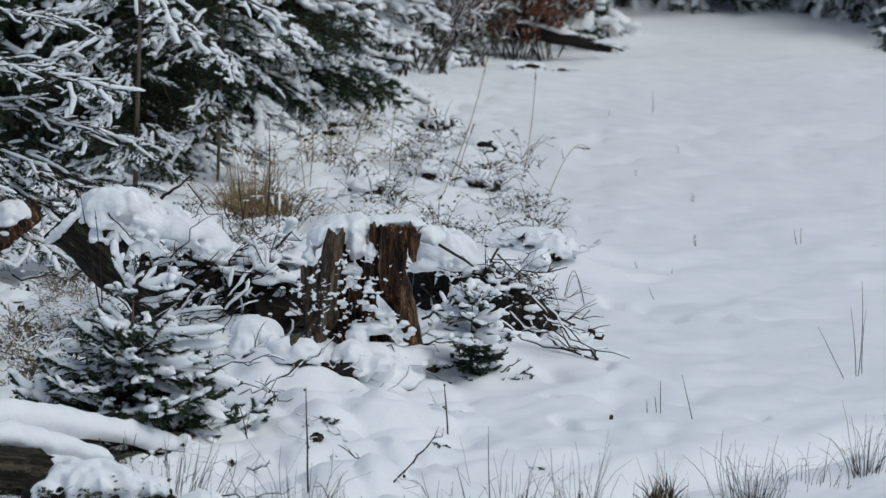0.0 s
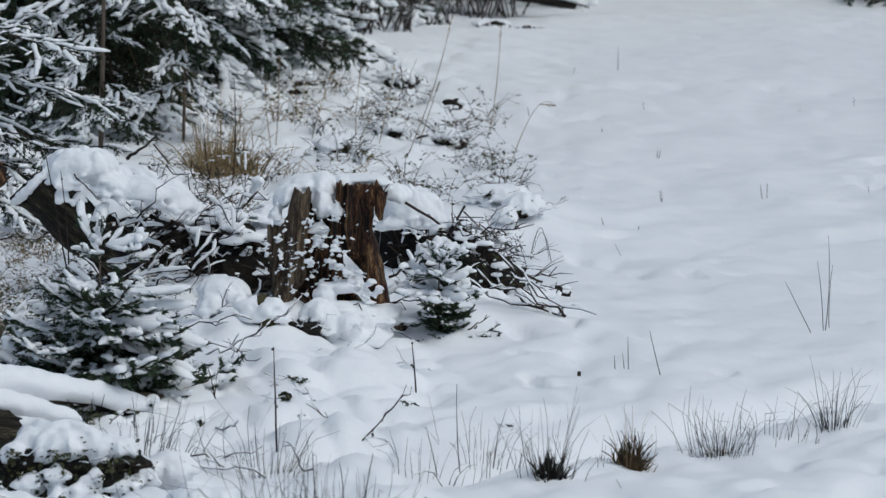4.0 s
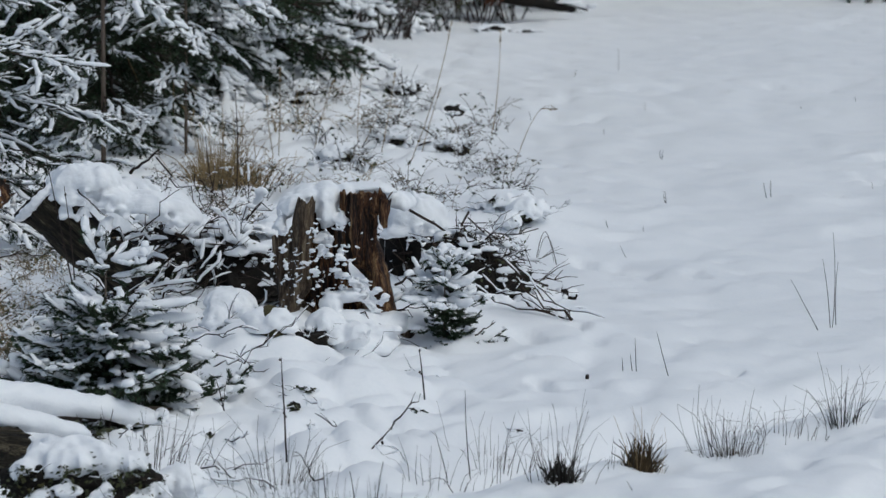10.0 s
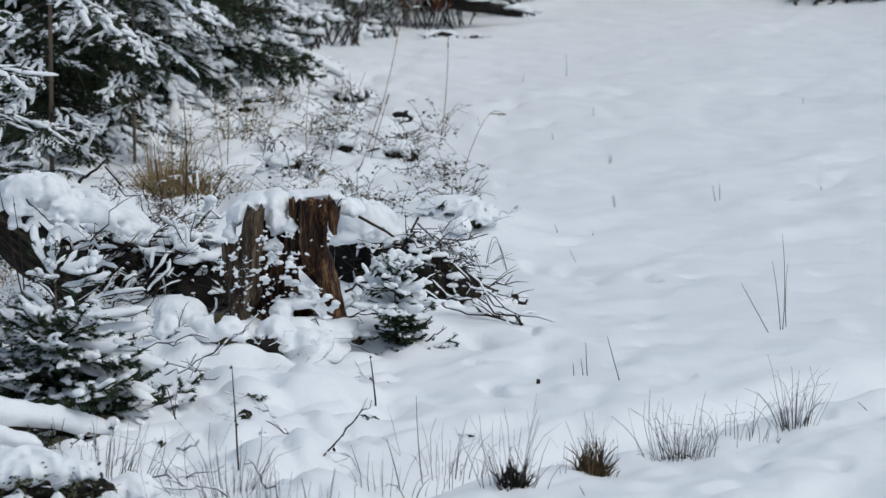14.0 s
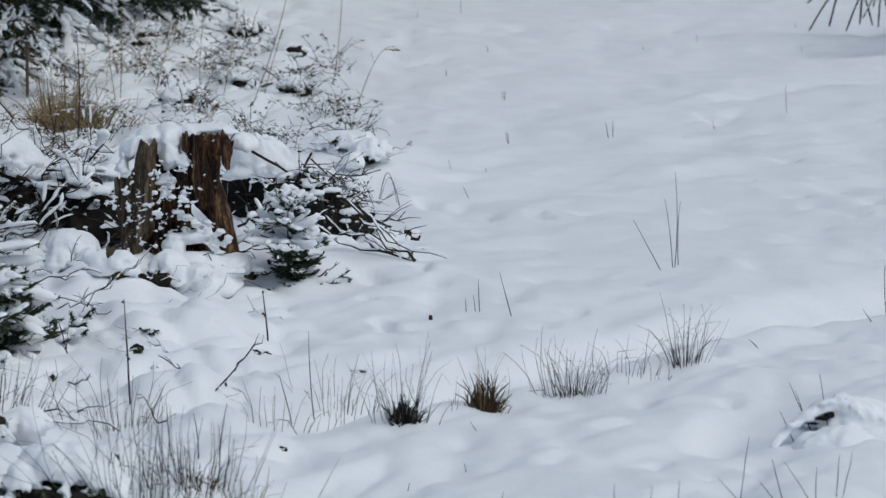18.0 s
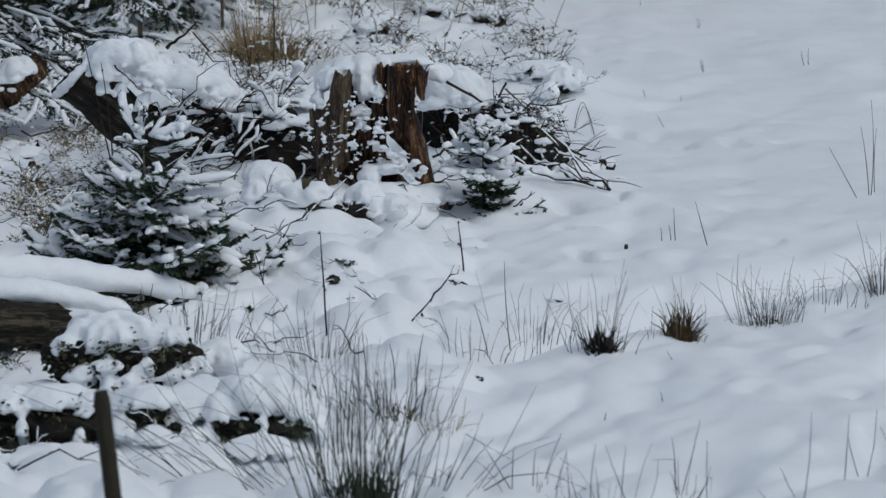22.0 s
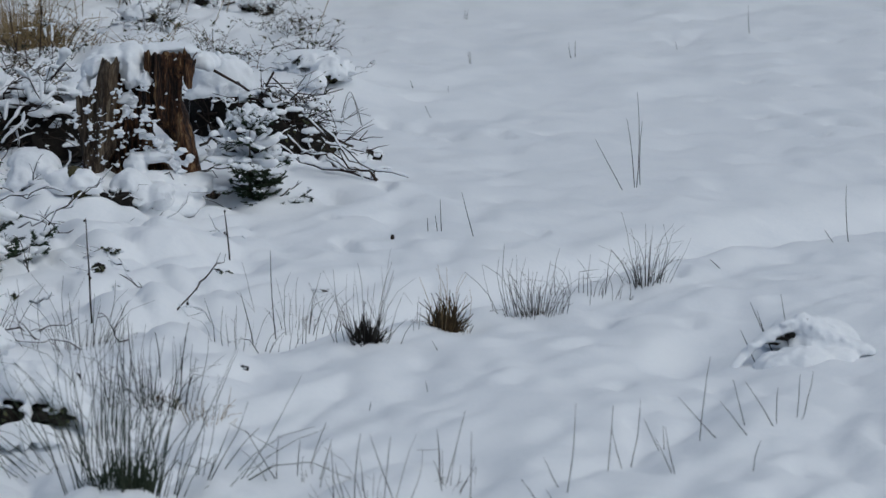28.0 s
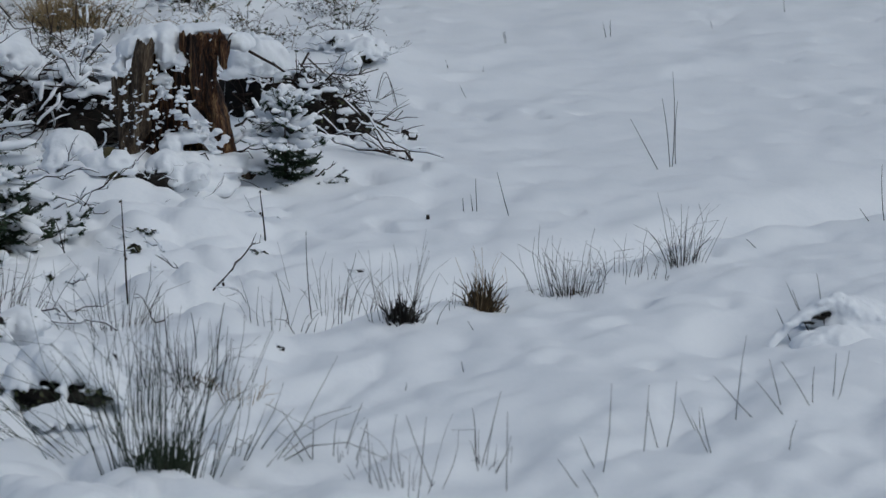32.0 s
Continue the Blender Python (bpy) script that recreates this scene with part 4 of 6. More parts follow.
banked_log((-3.031, 19.460, 0.267), (-2.084, 20.400, 0.022), 0.062, "long log sunk under a smooth bank of snow", BARK, 7,
           [(-3.019, 19.380, 0.300), (-2.730, 19.600, 0.250), (-2.485, 19.800, 0.193), (-2.219, 20.100, 0.086), (-1.914, 20.400, -0.045)], [0.115, 0.11, 0.10, 0.085, 0.05])
banked_log((-2.999, 18.780, 0.174), (-2.589, 18.920, 0.128), 0.125, "brown sawn log under a slab of snow", LOGWOOD, 8,
           [(-3.013, 18.850, 0.302), (-2.742, 18.950, 0.285), (-2.520, 19.050, 0.229), (-2.302, 19.200, 0.153)], [0.10, 0.095, 0.075, 0.045])
px, py, pz = -1.981, 24.360, 0.250
qx, qy, qz = -1.716, 24.360, 0.324
log("mossy_log", (px, py - 0.12, pz), (qx, qy + 0.15, qz), 0.12, "dark mossy log end beside the stump", MOSS, snow=0.05, seed=15)
boulder(-1.69, 22.33, 0.10, 0.09, 0.11, "brown stone beside the stump", seed=84, snow=0.03)

# ---------------------------------------------------------------- fence post
def fence_post():
    x, y, ztop = -1.686, 13.200, 0.986
    z = gz(x, y)
    o = thing("fence_post", x, y, z - 0.1, "dark weathered round wooden fence post", "fence post")
    s = Shape()
    h = ztop - z + 0.1
    tube(s, [(0.09 * h, 0, 0), (0.045 * h, 0, h * 0.5), (0.003, 0, h * 0.97), (0, 0, h)], [0.029, 0.028, 0.027, 0.020], 12)
    part("post", s, POSTWOOD, o)


fence_post()


# ---------------------------------------------------------------- brush heaps
def stick(parent, a, b, radius, r, snow=1.0, forks=2, sag=0.05, name="branch", lines=None):
    """A bent branch with forks, as one part, and the snow along it."""
    a, b = Vector(a), Vector(b)
    ln = (b - a).length
    n = 7
    k = r.random() * 30
    pts = [a.lerp(b, i / n) + Vector((noise.noise(Vector((i * 0.6, k, 0))), noise.noise(Vector((i * 0.6, k, 5))), noise.noise(Vector((i * 0.6, k, 9))))) * ln * 0.16 - Vector((0, 0, sag * ln * math.sin(math.pi * i / n))) for i in range(n + 1)]
    s, sn = Shape(), Shape()
    tube(s, pts, [radius * (1 - 0.65 * i / n) for i in range(n + 1)], 6)
    lines = [] if lines is None else lines
    lines.append(pts)
    for f in range(forks):
        i = r.randint(2, n - 1)
        d = (pts[i + 1] - pts[i - 1]).normalized()
        d = (d + Vector((r.uniform(-1, 1), r.uniform(-1, 1), r.uniform(-0.3, 0.9))) * 0.8).normalized()
        l2 = ln * r.uniform(0.15, 0.4)
        q = [pts[i], pts[i] + d * l2 * 0.5 + Vector((0, 0, 0.02 * ln)), pts[i] + d * l2]
        tube(s, q, [radius * 0.45, radius * 0.35, radius * 0.15], 4)
        lines.append(q)
    ob = part(name, s, TWIG, parent)
    if snow:
        for q in lines:
            w = (radius * 0.75 + 0.002) * snow
            snow_line(sn, q, w, w * 1.2, r, step=0.02, gap=0.4, lift=radius * 0.85)
        if sn.v:
            part("snow", sn, SNOW, ob, kind="stuff")
    return ob


def leaf(s, p, d, size, r):
    side = d.cross(Vector((r.uniform(-1, 1), r.uniform(-1, 1), 1))).normalized() * size * 0.36
    droop = Vector((0, 0, -size * 0.15))
    s.add([p, p + d * size * 0.45 + side, p + d * size + droop, p + d * size * 0.45 - side + droop * 0.4], [(0, 1, 2), (0, 2, 3)])


def heap(name, x, y, rx, ry, h, label, seed, sticks=14, lumps=60, lump=0.06, leaves=40, core=SHADED_SOIL, cover=0.5, slope=0.0, category="brush heap", stick_len=(0.4, 1.0), up=0.15, dome=0.0, low=0.0, loose=1.6, laden=0.58):
    """Branches thrown together over a core painted near-black for the shade in the gaps in front, with snow lodged on
    top.
    """
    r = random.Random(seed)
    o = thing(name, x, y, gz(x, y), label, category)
    # core behind the branches; its colour carries the shade of the heap's inside
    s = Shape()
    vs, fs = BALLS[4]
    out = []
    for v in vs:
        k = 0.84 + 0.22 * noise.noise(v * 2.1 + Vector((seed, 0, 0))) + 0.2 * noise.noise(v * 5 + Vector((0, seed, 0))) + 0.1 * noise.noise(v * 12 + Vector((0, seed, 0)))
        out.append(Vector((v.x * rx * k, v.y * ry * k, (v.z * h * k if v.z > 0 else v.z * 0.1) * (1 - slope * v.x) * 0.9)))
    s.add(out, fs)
    crumble(part("shade_core", s, core, o, "near-black earth and rotten wood with the gaps' shade in its colour"), 0.07, 0.05)
    s = Shape()
    for i in range(int(lumps * loose)):
        a = r.uniform(0, 2 * math.pi) if r.random() < 0.45 else r.uniform(-math.pi, 0)
        q = r.random() ** cover
        e = math.sqrt(max(0.0, 1 - q * q))
        d = Vector((math.cos(a) * q, math.sin(a) * q, e))
        hole = noise.noise(Vector((d.x * rx * 5.5, d.y * 2, d.z * h * 7)) + Vector((seed, seed, 0)))
        if hole > 0.05 + 0.8 * (e - 0.6) and q < 1.01:
            continue
        if e < low + 0.12 * noise.noise(Vector((d.x * rx * 9, seed, 0))) and d.y < 0.3 and r.random() < 0.95:
            continue
        k = lump * r.uniform(0.35, 1.1) * (0.55 + 0.55 * e)
        blob(s, (d.x * rx, d.y * ry, h * e * (1 - slope * d.x) * 0.92), k * r.uniform(0.9, 1.9), k * 1.2, k * r.uniform(0.6, 0.9), r, 2, 0.2)
    if dome:
        cushion(s, (0, 0.05 * ry, h * 0.93), rx * 0.85, ry * 0.8, h * dome * 0.55 + 0.02, r, drape=h * 0.42, lobes=0.2)
        for i in range(5):
            a, q = r.uniform(-2.9, -0.2), r.uniform(0.4, 0.75)
            cushion(s, (math.cos(a) * rx * q, math.sin(a) * ry * q, h * (0.98 - 0.55 * q) * (1 - slope * math.cos(a) * q)), rx * r.uniform(0.15, 0.3), ry * r.uniform(0.2, 0.35), 0.025 + 0.02 * r.random(), r, drape=0.05, lobes=0.2, cols=32, rows=11)
    for i in range(int(lumps * 0.35)):
        a = r.uniform(-math.pi, 0)
        q = r.uniform(1.0, 1.3)
        k = lump * r.uniform(0.6, 1.5)
        px, py = math.cos(a) * rx * q, math.sin(a) * ry * q
        blob(s, (px, py, gz(x + px, y + py) - o.location.z), k * 1.6, k * 1.3, k * r.uniform(0.4, 1.0), r, 2, 0.2)
    for i in range(sticks):
        a = r.uniform(-math.pi, math.pi)
        q = r.uniform(0.2, 1.0)
        e = math.sqrt(1 - q * q) * (1 - slope * math.cos(a) * q)
        c = Vector((math.cos(a) * rx * q, -abs(math.sin(a)) * ry * (q + 0.12), h * e * r.uniform(0.45, 1.02)))
        az = r.gauss(0.4, 0.7)
        d = Vector((math.cos(az), math.sin(az) * 0.6, r.gauss(up, 0.35))).normalized()
        ln = r.uniform(*stick_len)
        rad = r.uniform(0.003, 0.009)
        lines = []
        stick(o, c - d * ln * 0.5, c + d * ln * 0.5, rad, r, forks=r.randint(2, 5), snow=0.0, lines=lines)
        if r.random() < laden:
            for j, q in enumerate(lines):
                if j and r.random() < 0.55:
                    continue
                ridge(s, q, lump * r.uniform(0.26, 0.5) * (1.0 if j == 0 else 0.7), r, gap=r.uniform(0.38, 0.58))
    snow_mass("snow_cover", s, o, "soft lumpy snow lodged on the branches", voxel=0.0095, smooth=3)["kind"] = "stuff"
    s, sn = Shape(), Shape()
    for i in range(int(110 * rx / 0.36)):
        a = r.uniform(-math.pi, 0)
        q = r.uniform(0.2, 1.02)
        c = Vector((math.cos(a) * rx * q, math.sin(a) * ry * q * 1.05, h * math.sqrt(max(0.02, 1.05 - q * q)) * r.uniform(0.25, 1.0)))
        d = Vector((r.gauss(0, 1), r.gauss(-0.3, 0.5), r.gauss(0.1, 0.6))).normalized()
        ln = r.uniform(0.06, 0.2)
        pts = [c, c + d * ln * 0.5 + Vector((0, 0, r.uniform(-0.02, 0.02))), c + d * ln + Vector((r.uniform(-0.03, 0.03), 0, r.uniform(-0.03, 0.03)))]
        tube(s, pts, [0.003, 0.0024, 0.0014], 3)
        if r.random() < 0.35:
            snow_line(sn, pts, 0.0065, 0.007, r, step=0.02, gap=0.4, lift=0.002)
        if r.random() < 0.5:
            k = r.uniform(0.006, 0.014)
            blob(sn, pts[1], k * 1.5, k, k, r, 1, 0.4)
    bw = part("brushwood", s, TWIG, o, "fine dark twigs", kind="stuff")
    part("snow", sn, SNOW, bw, kind="stuff")
    if leaves:
        s = Shape()
        for i in range(leaves):
            a = r.uniform(-math.pi, 0)
            q = r.uniform(0.3, 1.05)
            p = Vector((math.cos(a) * rx * q, math.sin(a) * ry * q, h * math.sqrt(max(0.05, 1.1 - q * q)) * r.uniform(0.3, 1.05)))
            leaf(s, p, Vector((r.uniform(-1, 1), r.uniform(-1, 0.2), r.uniform(-0.6, 0.6))).normalized(), r.uniform(0.018, 0.042), r)
        part("foliage", s, LEAF, o, "dark bramble leaves", smooth=False, kind="stuff")
    return o


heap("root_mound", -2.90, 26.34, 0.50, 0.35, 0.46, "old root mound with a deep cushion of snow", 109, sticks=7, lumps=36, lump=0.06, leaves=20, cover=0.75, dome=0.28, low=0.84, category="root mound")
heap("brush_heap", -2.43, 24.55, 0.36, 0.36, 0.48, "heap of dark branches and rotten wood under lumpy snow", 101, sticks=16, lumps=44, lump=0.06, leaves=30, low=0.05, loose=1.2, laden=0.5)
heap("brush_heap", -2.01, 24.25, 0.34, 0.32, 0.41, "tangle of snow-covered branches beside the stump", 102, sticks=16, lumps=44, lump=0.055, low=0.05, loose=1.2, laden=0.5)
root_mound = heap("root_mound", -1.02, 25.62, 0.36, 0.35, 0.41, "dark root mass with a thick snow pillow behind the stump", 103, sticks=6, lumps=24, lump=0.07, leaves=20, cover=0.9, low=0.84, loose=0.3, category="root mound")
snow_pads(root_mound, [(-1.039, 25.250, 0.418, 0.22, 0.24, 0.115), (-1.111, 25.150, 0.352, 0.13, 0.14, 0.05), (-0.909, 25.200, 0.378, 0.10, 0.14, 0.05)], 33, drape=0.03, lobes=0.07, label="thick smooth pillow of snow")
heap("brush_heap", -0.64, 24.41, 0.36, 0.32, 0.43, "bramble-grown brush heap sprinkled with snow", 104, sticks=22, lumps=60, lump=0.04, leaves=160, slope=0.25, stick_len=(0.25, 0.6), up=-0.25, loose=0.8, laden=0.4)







def bank(name, label, category, cores, pads, seed, mat=SHADED_SOIL, leaves=0, twigs=0, drape=0.04, lobes=0.16, apart=False, sprinkle=0):
    """Earth painted near-black for the shade under the snow, leaves and twigs showing under cushions of snow. Cores: x,
    y, z and half sizes; pads as in snow_pads.
    """
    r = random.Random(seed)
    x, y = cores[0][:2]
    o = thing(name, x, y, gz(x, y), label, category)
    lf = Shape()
    # each core is a dark blob that stands in for a shaded hollow
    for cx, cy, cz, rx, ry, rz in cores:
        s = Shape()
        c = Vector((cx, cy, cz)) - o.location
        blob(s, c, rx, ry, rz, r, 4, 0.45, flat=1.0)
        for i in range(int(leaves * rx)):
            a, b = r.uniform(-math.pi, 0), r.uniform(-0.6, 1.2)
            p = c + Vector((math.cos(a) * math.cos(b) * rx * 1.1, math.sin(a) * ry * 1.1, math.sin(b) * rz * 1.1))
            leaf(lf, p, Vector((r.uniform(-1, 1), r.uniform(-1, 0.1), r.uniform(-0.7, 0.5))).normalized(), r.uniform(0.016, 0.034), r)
        crumble(part("earth", s, mat, o, "earth under the snow, near-black with the shade painted in"), 0.045, 0.035)
    for i in range(sprinkle):
        px, py, pz, rx, ry, t = r.choice(pads)
        a, b = r.gauss(-1.0, 0.7), 0.8 * r.random() ** 1.6
        p = Vector((px + math.cos(a) * math.cos(b) * rx, py + math.sin(a) * math.cos(b) * ry, pz + t * math.sin(b) - drape * math.cos(b) ** 2 + 0.006)) - o.location
        leaf(lf, p, Vector((r.uniform(-1, 1), r.uniform(-1, -0.2), r.uniform(-0.6, 0.6))).normalized(), r.uniform(0.014, 0.034), r)
    if lf.f:
        part("foliage", lf, LEAF, o, "dark bramble leaves", smooth=False, kind="stuff")
    for i in range(twigs):
        cx, cy, cz, rx, ry, rz = r.choice(cores)
        p = Vector((cx + r.uniform(-1, 1) * rx, cy - ry * 0.9, cz + r.uniform(-0.5, 0.8) * rz)) - o.location
        stick(o, p, p + Vector((r.uniform(-0.2, 0.2), r.uniform(-0.06, 0.02), r.uniform(-0.04, 0.10))), r.uniform(0.0015, 0.003), r, snow=r.choice((0.0, 1.0)), forks=r.randint(1, 3), name="twig")
    for group in [[p] for p in pads] if apart else [pads]:
        snow_pads(o, group, seed, drape=drape, lobes=lobes, grounded=True)
    return o


bank("bramble_hummock", "rounded hummock of bramble leaves under a thick cap of snow", "bramble hummock",
     [(-2.231, 18.160, 0.090, 0.27, 0.20, 0.15), (-2.000, 18.120, 0.120, 0.13, 0.15, 0.10), (-2.440, 18.100, 0.140, 0.10, 0.13, 0.09)],
     [(-2.255, 18.160, 0.252, 0.20, 0.18, 0.080), (-2.029, 18.130, 0.236, 0.12, 0.14, 0.055), (-2.435, 18.060, 0.222, 0.075, 0.07, 0.03), (-2.370, 17.960, 0.120, 0.075, 0.05, 0.018), (-1.960, 17.970, 0.110, 0.080, 0.05, 0.018),
      (-2.140, 17.930, 0.095, 0.070, 0.04, 0.014), (-2.260, 17.940, 0.160, 0.055, 0.03, 0.012), (-2.090, 17.950, 0.150, 0.045, 0.03, 0.012), (-2.250, 17.900, 0.070, 0.035, 0.03, 0.010), (-2.148, 17.860, 0.020, 0.16, 0.09, 0.025), (-1.888, 18.050, 0.133, 0.06, 0.08, 0.03), (-1.799, 18.300, 0.135, 0.12, 0.12, 0.05)], 106, leaves=1300, twigs=14, drape=0.024, lobes=0.34, sprinkle=130)
bank("mossy_bank", "dark mossy bank under a shelf of snow", "earth bank",
     [(-2.360, 17.100, 0.057, 0.19, 0.16, 0.095), (-2.590, 17.100, 0.063, 0.12, 0.14, 0.09), (-2.512, 16.900, -0.024, 0.07, 0.08, 0.04)],
     [(-2.383, 17.120, 0.181, 0.20, 0.17, 0.04), (-2.225, 17.080, 0.167, 0.08, 0.10, 0.03), (-2.570, 17.100, 0.178, 0.12, 0.15, 0.035), (-2.392, 16.800, 0.014, 0.16, 0.12, 0.025), (-2.614, 16.800, -0.025, 0.1, 0.12, 0.03), (-2.255, 16.920, 0.048, 0.03, 0.05, 0.02), (-2.492, 16.950, 0.089, 0.03, 0.03, 0.02)], 110, leaves=420, twigs=14, drape=0.025, lobes=0.22, sprinkle=36)
bank("mossy_bank", "small mossy gap between humps of snow", "earth bank",
     [(-1.994, 17.150, 0.103, 0.10, 0.12, 0.06), (-1.920, 16.950, 0.021, 0.035, 0.05, 0.03), (-1.866, 17.000, 0.053, 0.03, 0.04, 0.03)],
     [(-1.990, 17.130, 0.175, 0.12, 0.13, 0.03), (-1.943, 16.950, 0.054, 0.09, 0.10, 0.028), (-2.088, 17.000, 0.073, 0.06, 0.09, 0.03), (-1.784, 17.000, 0.041, 0.075, 0.09, 0.03), (-1.833, 17.150, 0.105, 0.10, 0.1, 0.04)], 111, leaves=400, twigs=5, drape=0.025, sprinkle=8)
bank("snow_hummock", "smooth snow dome over stones with two dark hollows", "snow hummock",
     [(-1.610, 17.110, 0.046, 0.13, 0.13, 0.052), (-1.412, 17.110, 0.050, 0.12, 0.13, 0.046), (-1.321, 17.200, 0.182, 0.02, 0.03, 0.02)],
     [(-1.510, 17.200, 0.183, 0.215, 0.21, 0.085), (-1.676, 17.120, 0.142, 0.085, 0.13, 0.045), (-1.352, 17.100, 0.138, 0.09, 0.13, 0.04), (-1.494, 17.010, 0.072, 0.018, 0.05, 0.03), (-1.730, 17.020, 0.052, 0.035, 0.06, 0.025), (-1.507, 16.900, 0.014, 0.17, 0.10, 0.022), (-1.270, 17.050, 0.072, 0.04, 0.07, 0.025)], 19, drape=0.03, lobes=0.10, leaves=260)


bank("twig_heap", "low heap of twigs under soft snow at the meadow edge", "brush heap",
     [(-0.608, 27.450, 0.223, 0.05, 0.06, 0.022), (-0.402, 27.250, 0.143, 0.06, 0.06, 0.03), (-0.303, 27.300, 0.162, 0.03, 0.05, 0.03)],
     [(-0.554, 27.550, 0.241, 0.21, 0.2, 0.05), (-0.419, 27.250, 0.225, 0.13, 0.13, 0.045), (-0.320, 27.250, 0.232, 0.08, 0.10, 0.035), (-0.502, 27.100, 0.171, 0.08, 0.10, 0.03)], 105, leaves=300, twigs=20, lobes=0.2, sprinkle=18)
bank("snow_hummock", "soft hump of snow beside the stump's foot", "snow hummock",
     [(-1.875, 22.620, 0.136, 0.06, 0.06, 0.035), (-1.714, 22.600, 0.148, 0.04, 0.05, 0.03)],
     [(-1.955, 22.720, 0.283, 0.145, 0.14, 0.06), (-1.849, 22.580, 0.223, 0.07, 0.08, 0.032), (-2.005, 22.600, 0.202, 0.09, 0.10, 0.04)], 85, leaves=40, twigs=6)
bank("snow_hummock", "heap of snow at the stump's foot over a black hollow", "snow hummock",
     [(-1.480, 22.400, 0.088, 0.11, 0.10, 0.065)],
     [(-1.404, 22.480, 0.211, 0.12, 0.12, 0.05), (-1.345, 22.400, 0.143, 0.06, 0.08, 0.03), (-1.242, 22.420, 0.164, 0.08, 0.10, 0.028)], 86, leaves=40, twigs=6)
bank("leafy_gap", "leafy crack in the snow mound with dark bramble leaves", "earth patch",
     [(-1.427, 20.260, 0.078, 0.030, 0.04, 0.045), (-1.405, 20.740, 0.110, 0.034, 0.03, 0.012), (-1.335, 20.080, 0.030, 0.018, 0.02, 0.016)],
     [(-1.451, 20.500, 0.075, 0.055, 0.06, 0.02), (-1.505, 20.480, 0.062, 0.04, 0.06, 0.03), (-1.353, 20.540, 0.067, 0.055, 0.08, 0.03), (-1.407, 20.760, 0.124, 0.06, 0.05, 0.014), (-1.331, 20.090, 0.048, 0.04, 0.05, 0.014), (-1.274, 20.170, 0.056, 0.05, 0.06, 0.022)], 88, leaves=900, twigs=3, drape=0.012, apart=True)
bank("leafy_gap", "small dark gap between humps of snow", "earth patch",
     [(-1.816, 20.060, -0.014, 0.020, 0.03, 0.020), (-0.844, 20.400, 0.055, 0.034, 0.03, 0.011)],
     [(-1.825, 20.120, 0.003, 0.045, 0.06, 0.018), (-1.856, 20.080, -0.002, 0.04, 0.05, 0.025), (-0.844, 20.450, 0.060, 0.055, 0.05, 0.012)], 89, leaves=500, drape=0.012, apart=True)


for i, (x, y, w, h) in enumerate(((-1.51, 32.87, 0.16, 0.10), (-1.83, 30.67, 0.18, 0.09), (-1.05, 32.40, 0.16, 0.08), (-2.40, 35.52, 0.2, 0.11), (-1.64, 36.31, 0.2, 0.09))):
    heap("bramble_hummock", x, y, w, w * 0.9, h, "low tangle of brambles and dead leaves under clotted snow", 120 + i, sticks=4, lumps=30, lump=0.04, leaves=24, category="bramble hummock", stick_len=(0.15, 0.4), dome=0.5, low=0.12)


def laden_branch(ax, ay, az, bx, by, bz, radius=0.007, snow=1.7, forks=3, label="branch bearing a ridge of snow"):
    r = random.Random(int(ax * 911 + az * 733))
    o = thing("snowy_branch", ax, ay, az, label, "branch", "snowy branches of the log pile")
    stick(o, (0, 0, 0), (bx - ax, by - ay, bz - az), radius, r, snow=snow, forks=forks, sag=-0.04)


laden_branch(-2.289, 23.830, 0.198, -2.013, 24.160, 0.443)
laden_branch(-2.246, 23.810, 0.185, -1.948, 23.960, 0.460)
laden_branch(-2.361, 23.830, 0.230, -2.079, 24.160, 0.416)
laden_branch(-2.189, 24.290, 0.458, -1.792, 24.290, 0.579, 0.008, 1.8, 2)
laden_branch(-2.700, 23.550, 0.456, -2.417, 23.550, 0.496, 0.008, 1.8, 2)
laden_branch(-2.702, 23.550, 0.308, -2.396, 23.550, 0.361, 0.008, 1.8, 2)
laden_branch(-2.543, 23.410, 0.193, -2.191, 23.330, 0.277, 0.008, 1.8, 2)
laden_branch(-2.448, 23.410, 0.178, -2.178, 23.330, 0.232, 0.008, 1.8, 2)
laden_branch(-1.081, 23.470, 0.240, -0.813, 24.030, 0.242, 0.008, 2.2)
laden_branch(-1.061, 23.050, 0.191, -0.830, 23.130, 0.259, 0.008, 2.2)
laden_branch(-2.838, 23.900, 0.349, -2.943, 23.900, 0.604, 0.010, 2.0, 0)
laden_branch(-2.971, 26.240, 0.223, -2.587, 26.240, 0.458, 0.006, 0.0, 0, "thin dark bare branch")
laden_branch(-0.474, 23.390, 0.399, -0.078, 23.510, 0.023, 0.007, 1.2)
laden_branch(-0.429, 23.510, 0.286, -0.110, 23.510, 0.046, 0.006, 1.2)
laden_branch(-1.289, 22.640, 0.226, -0.864, 22.640, 0.029, 0.004, 0.8, 2)
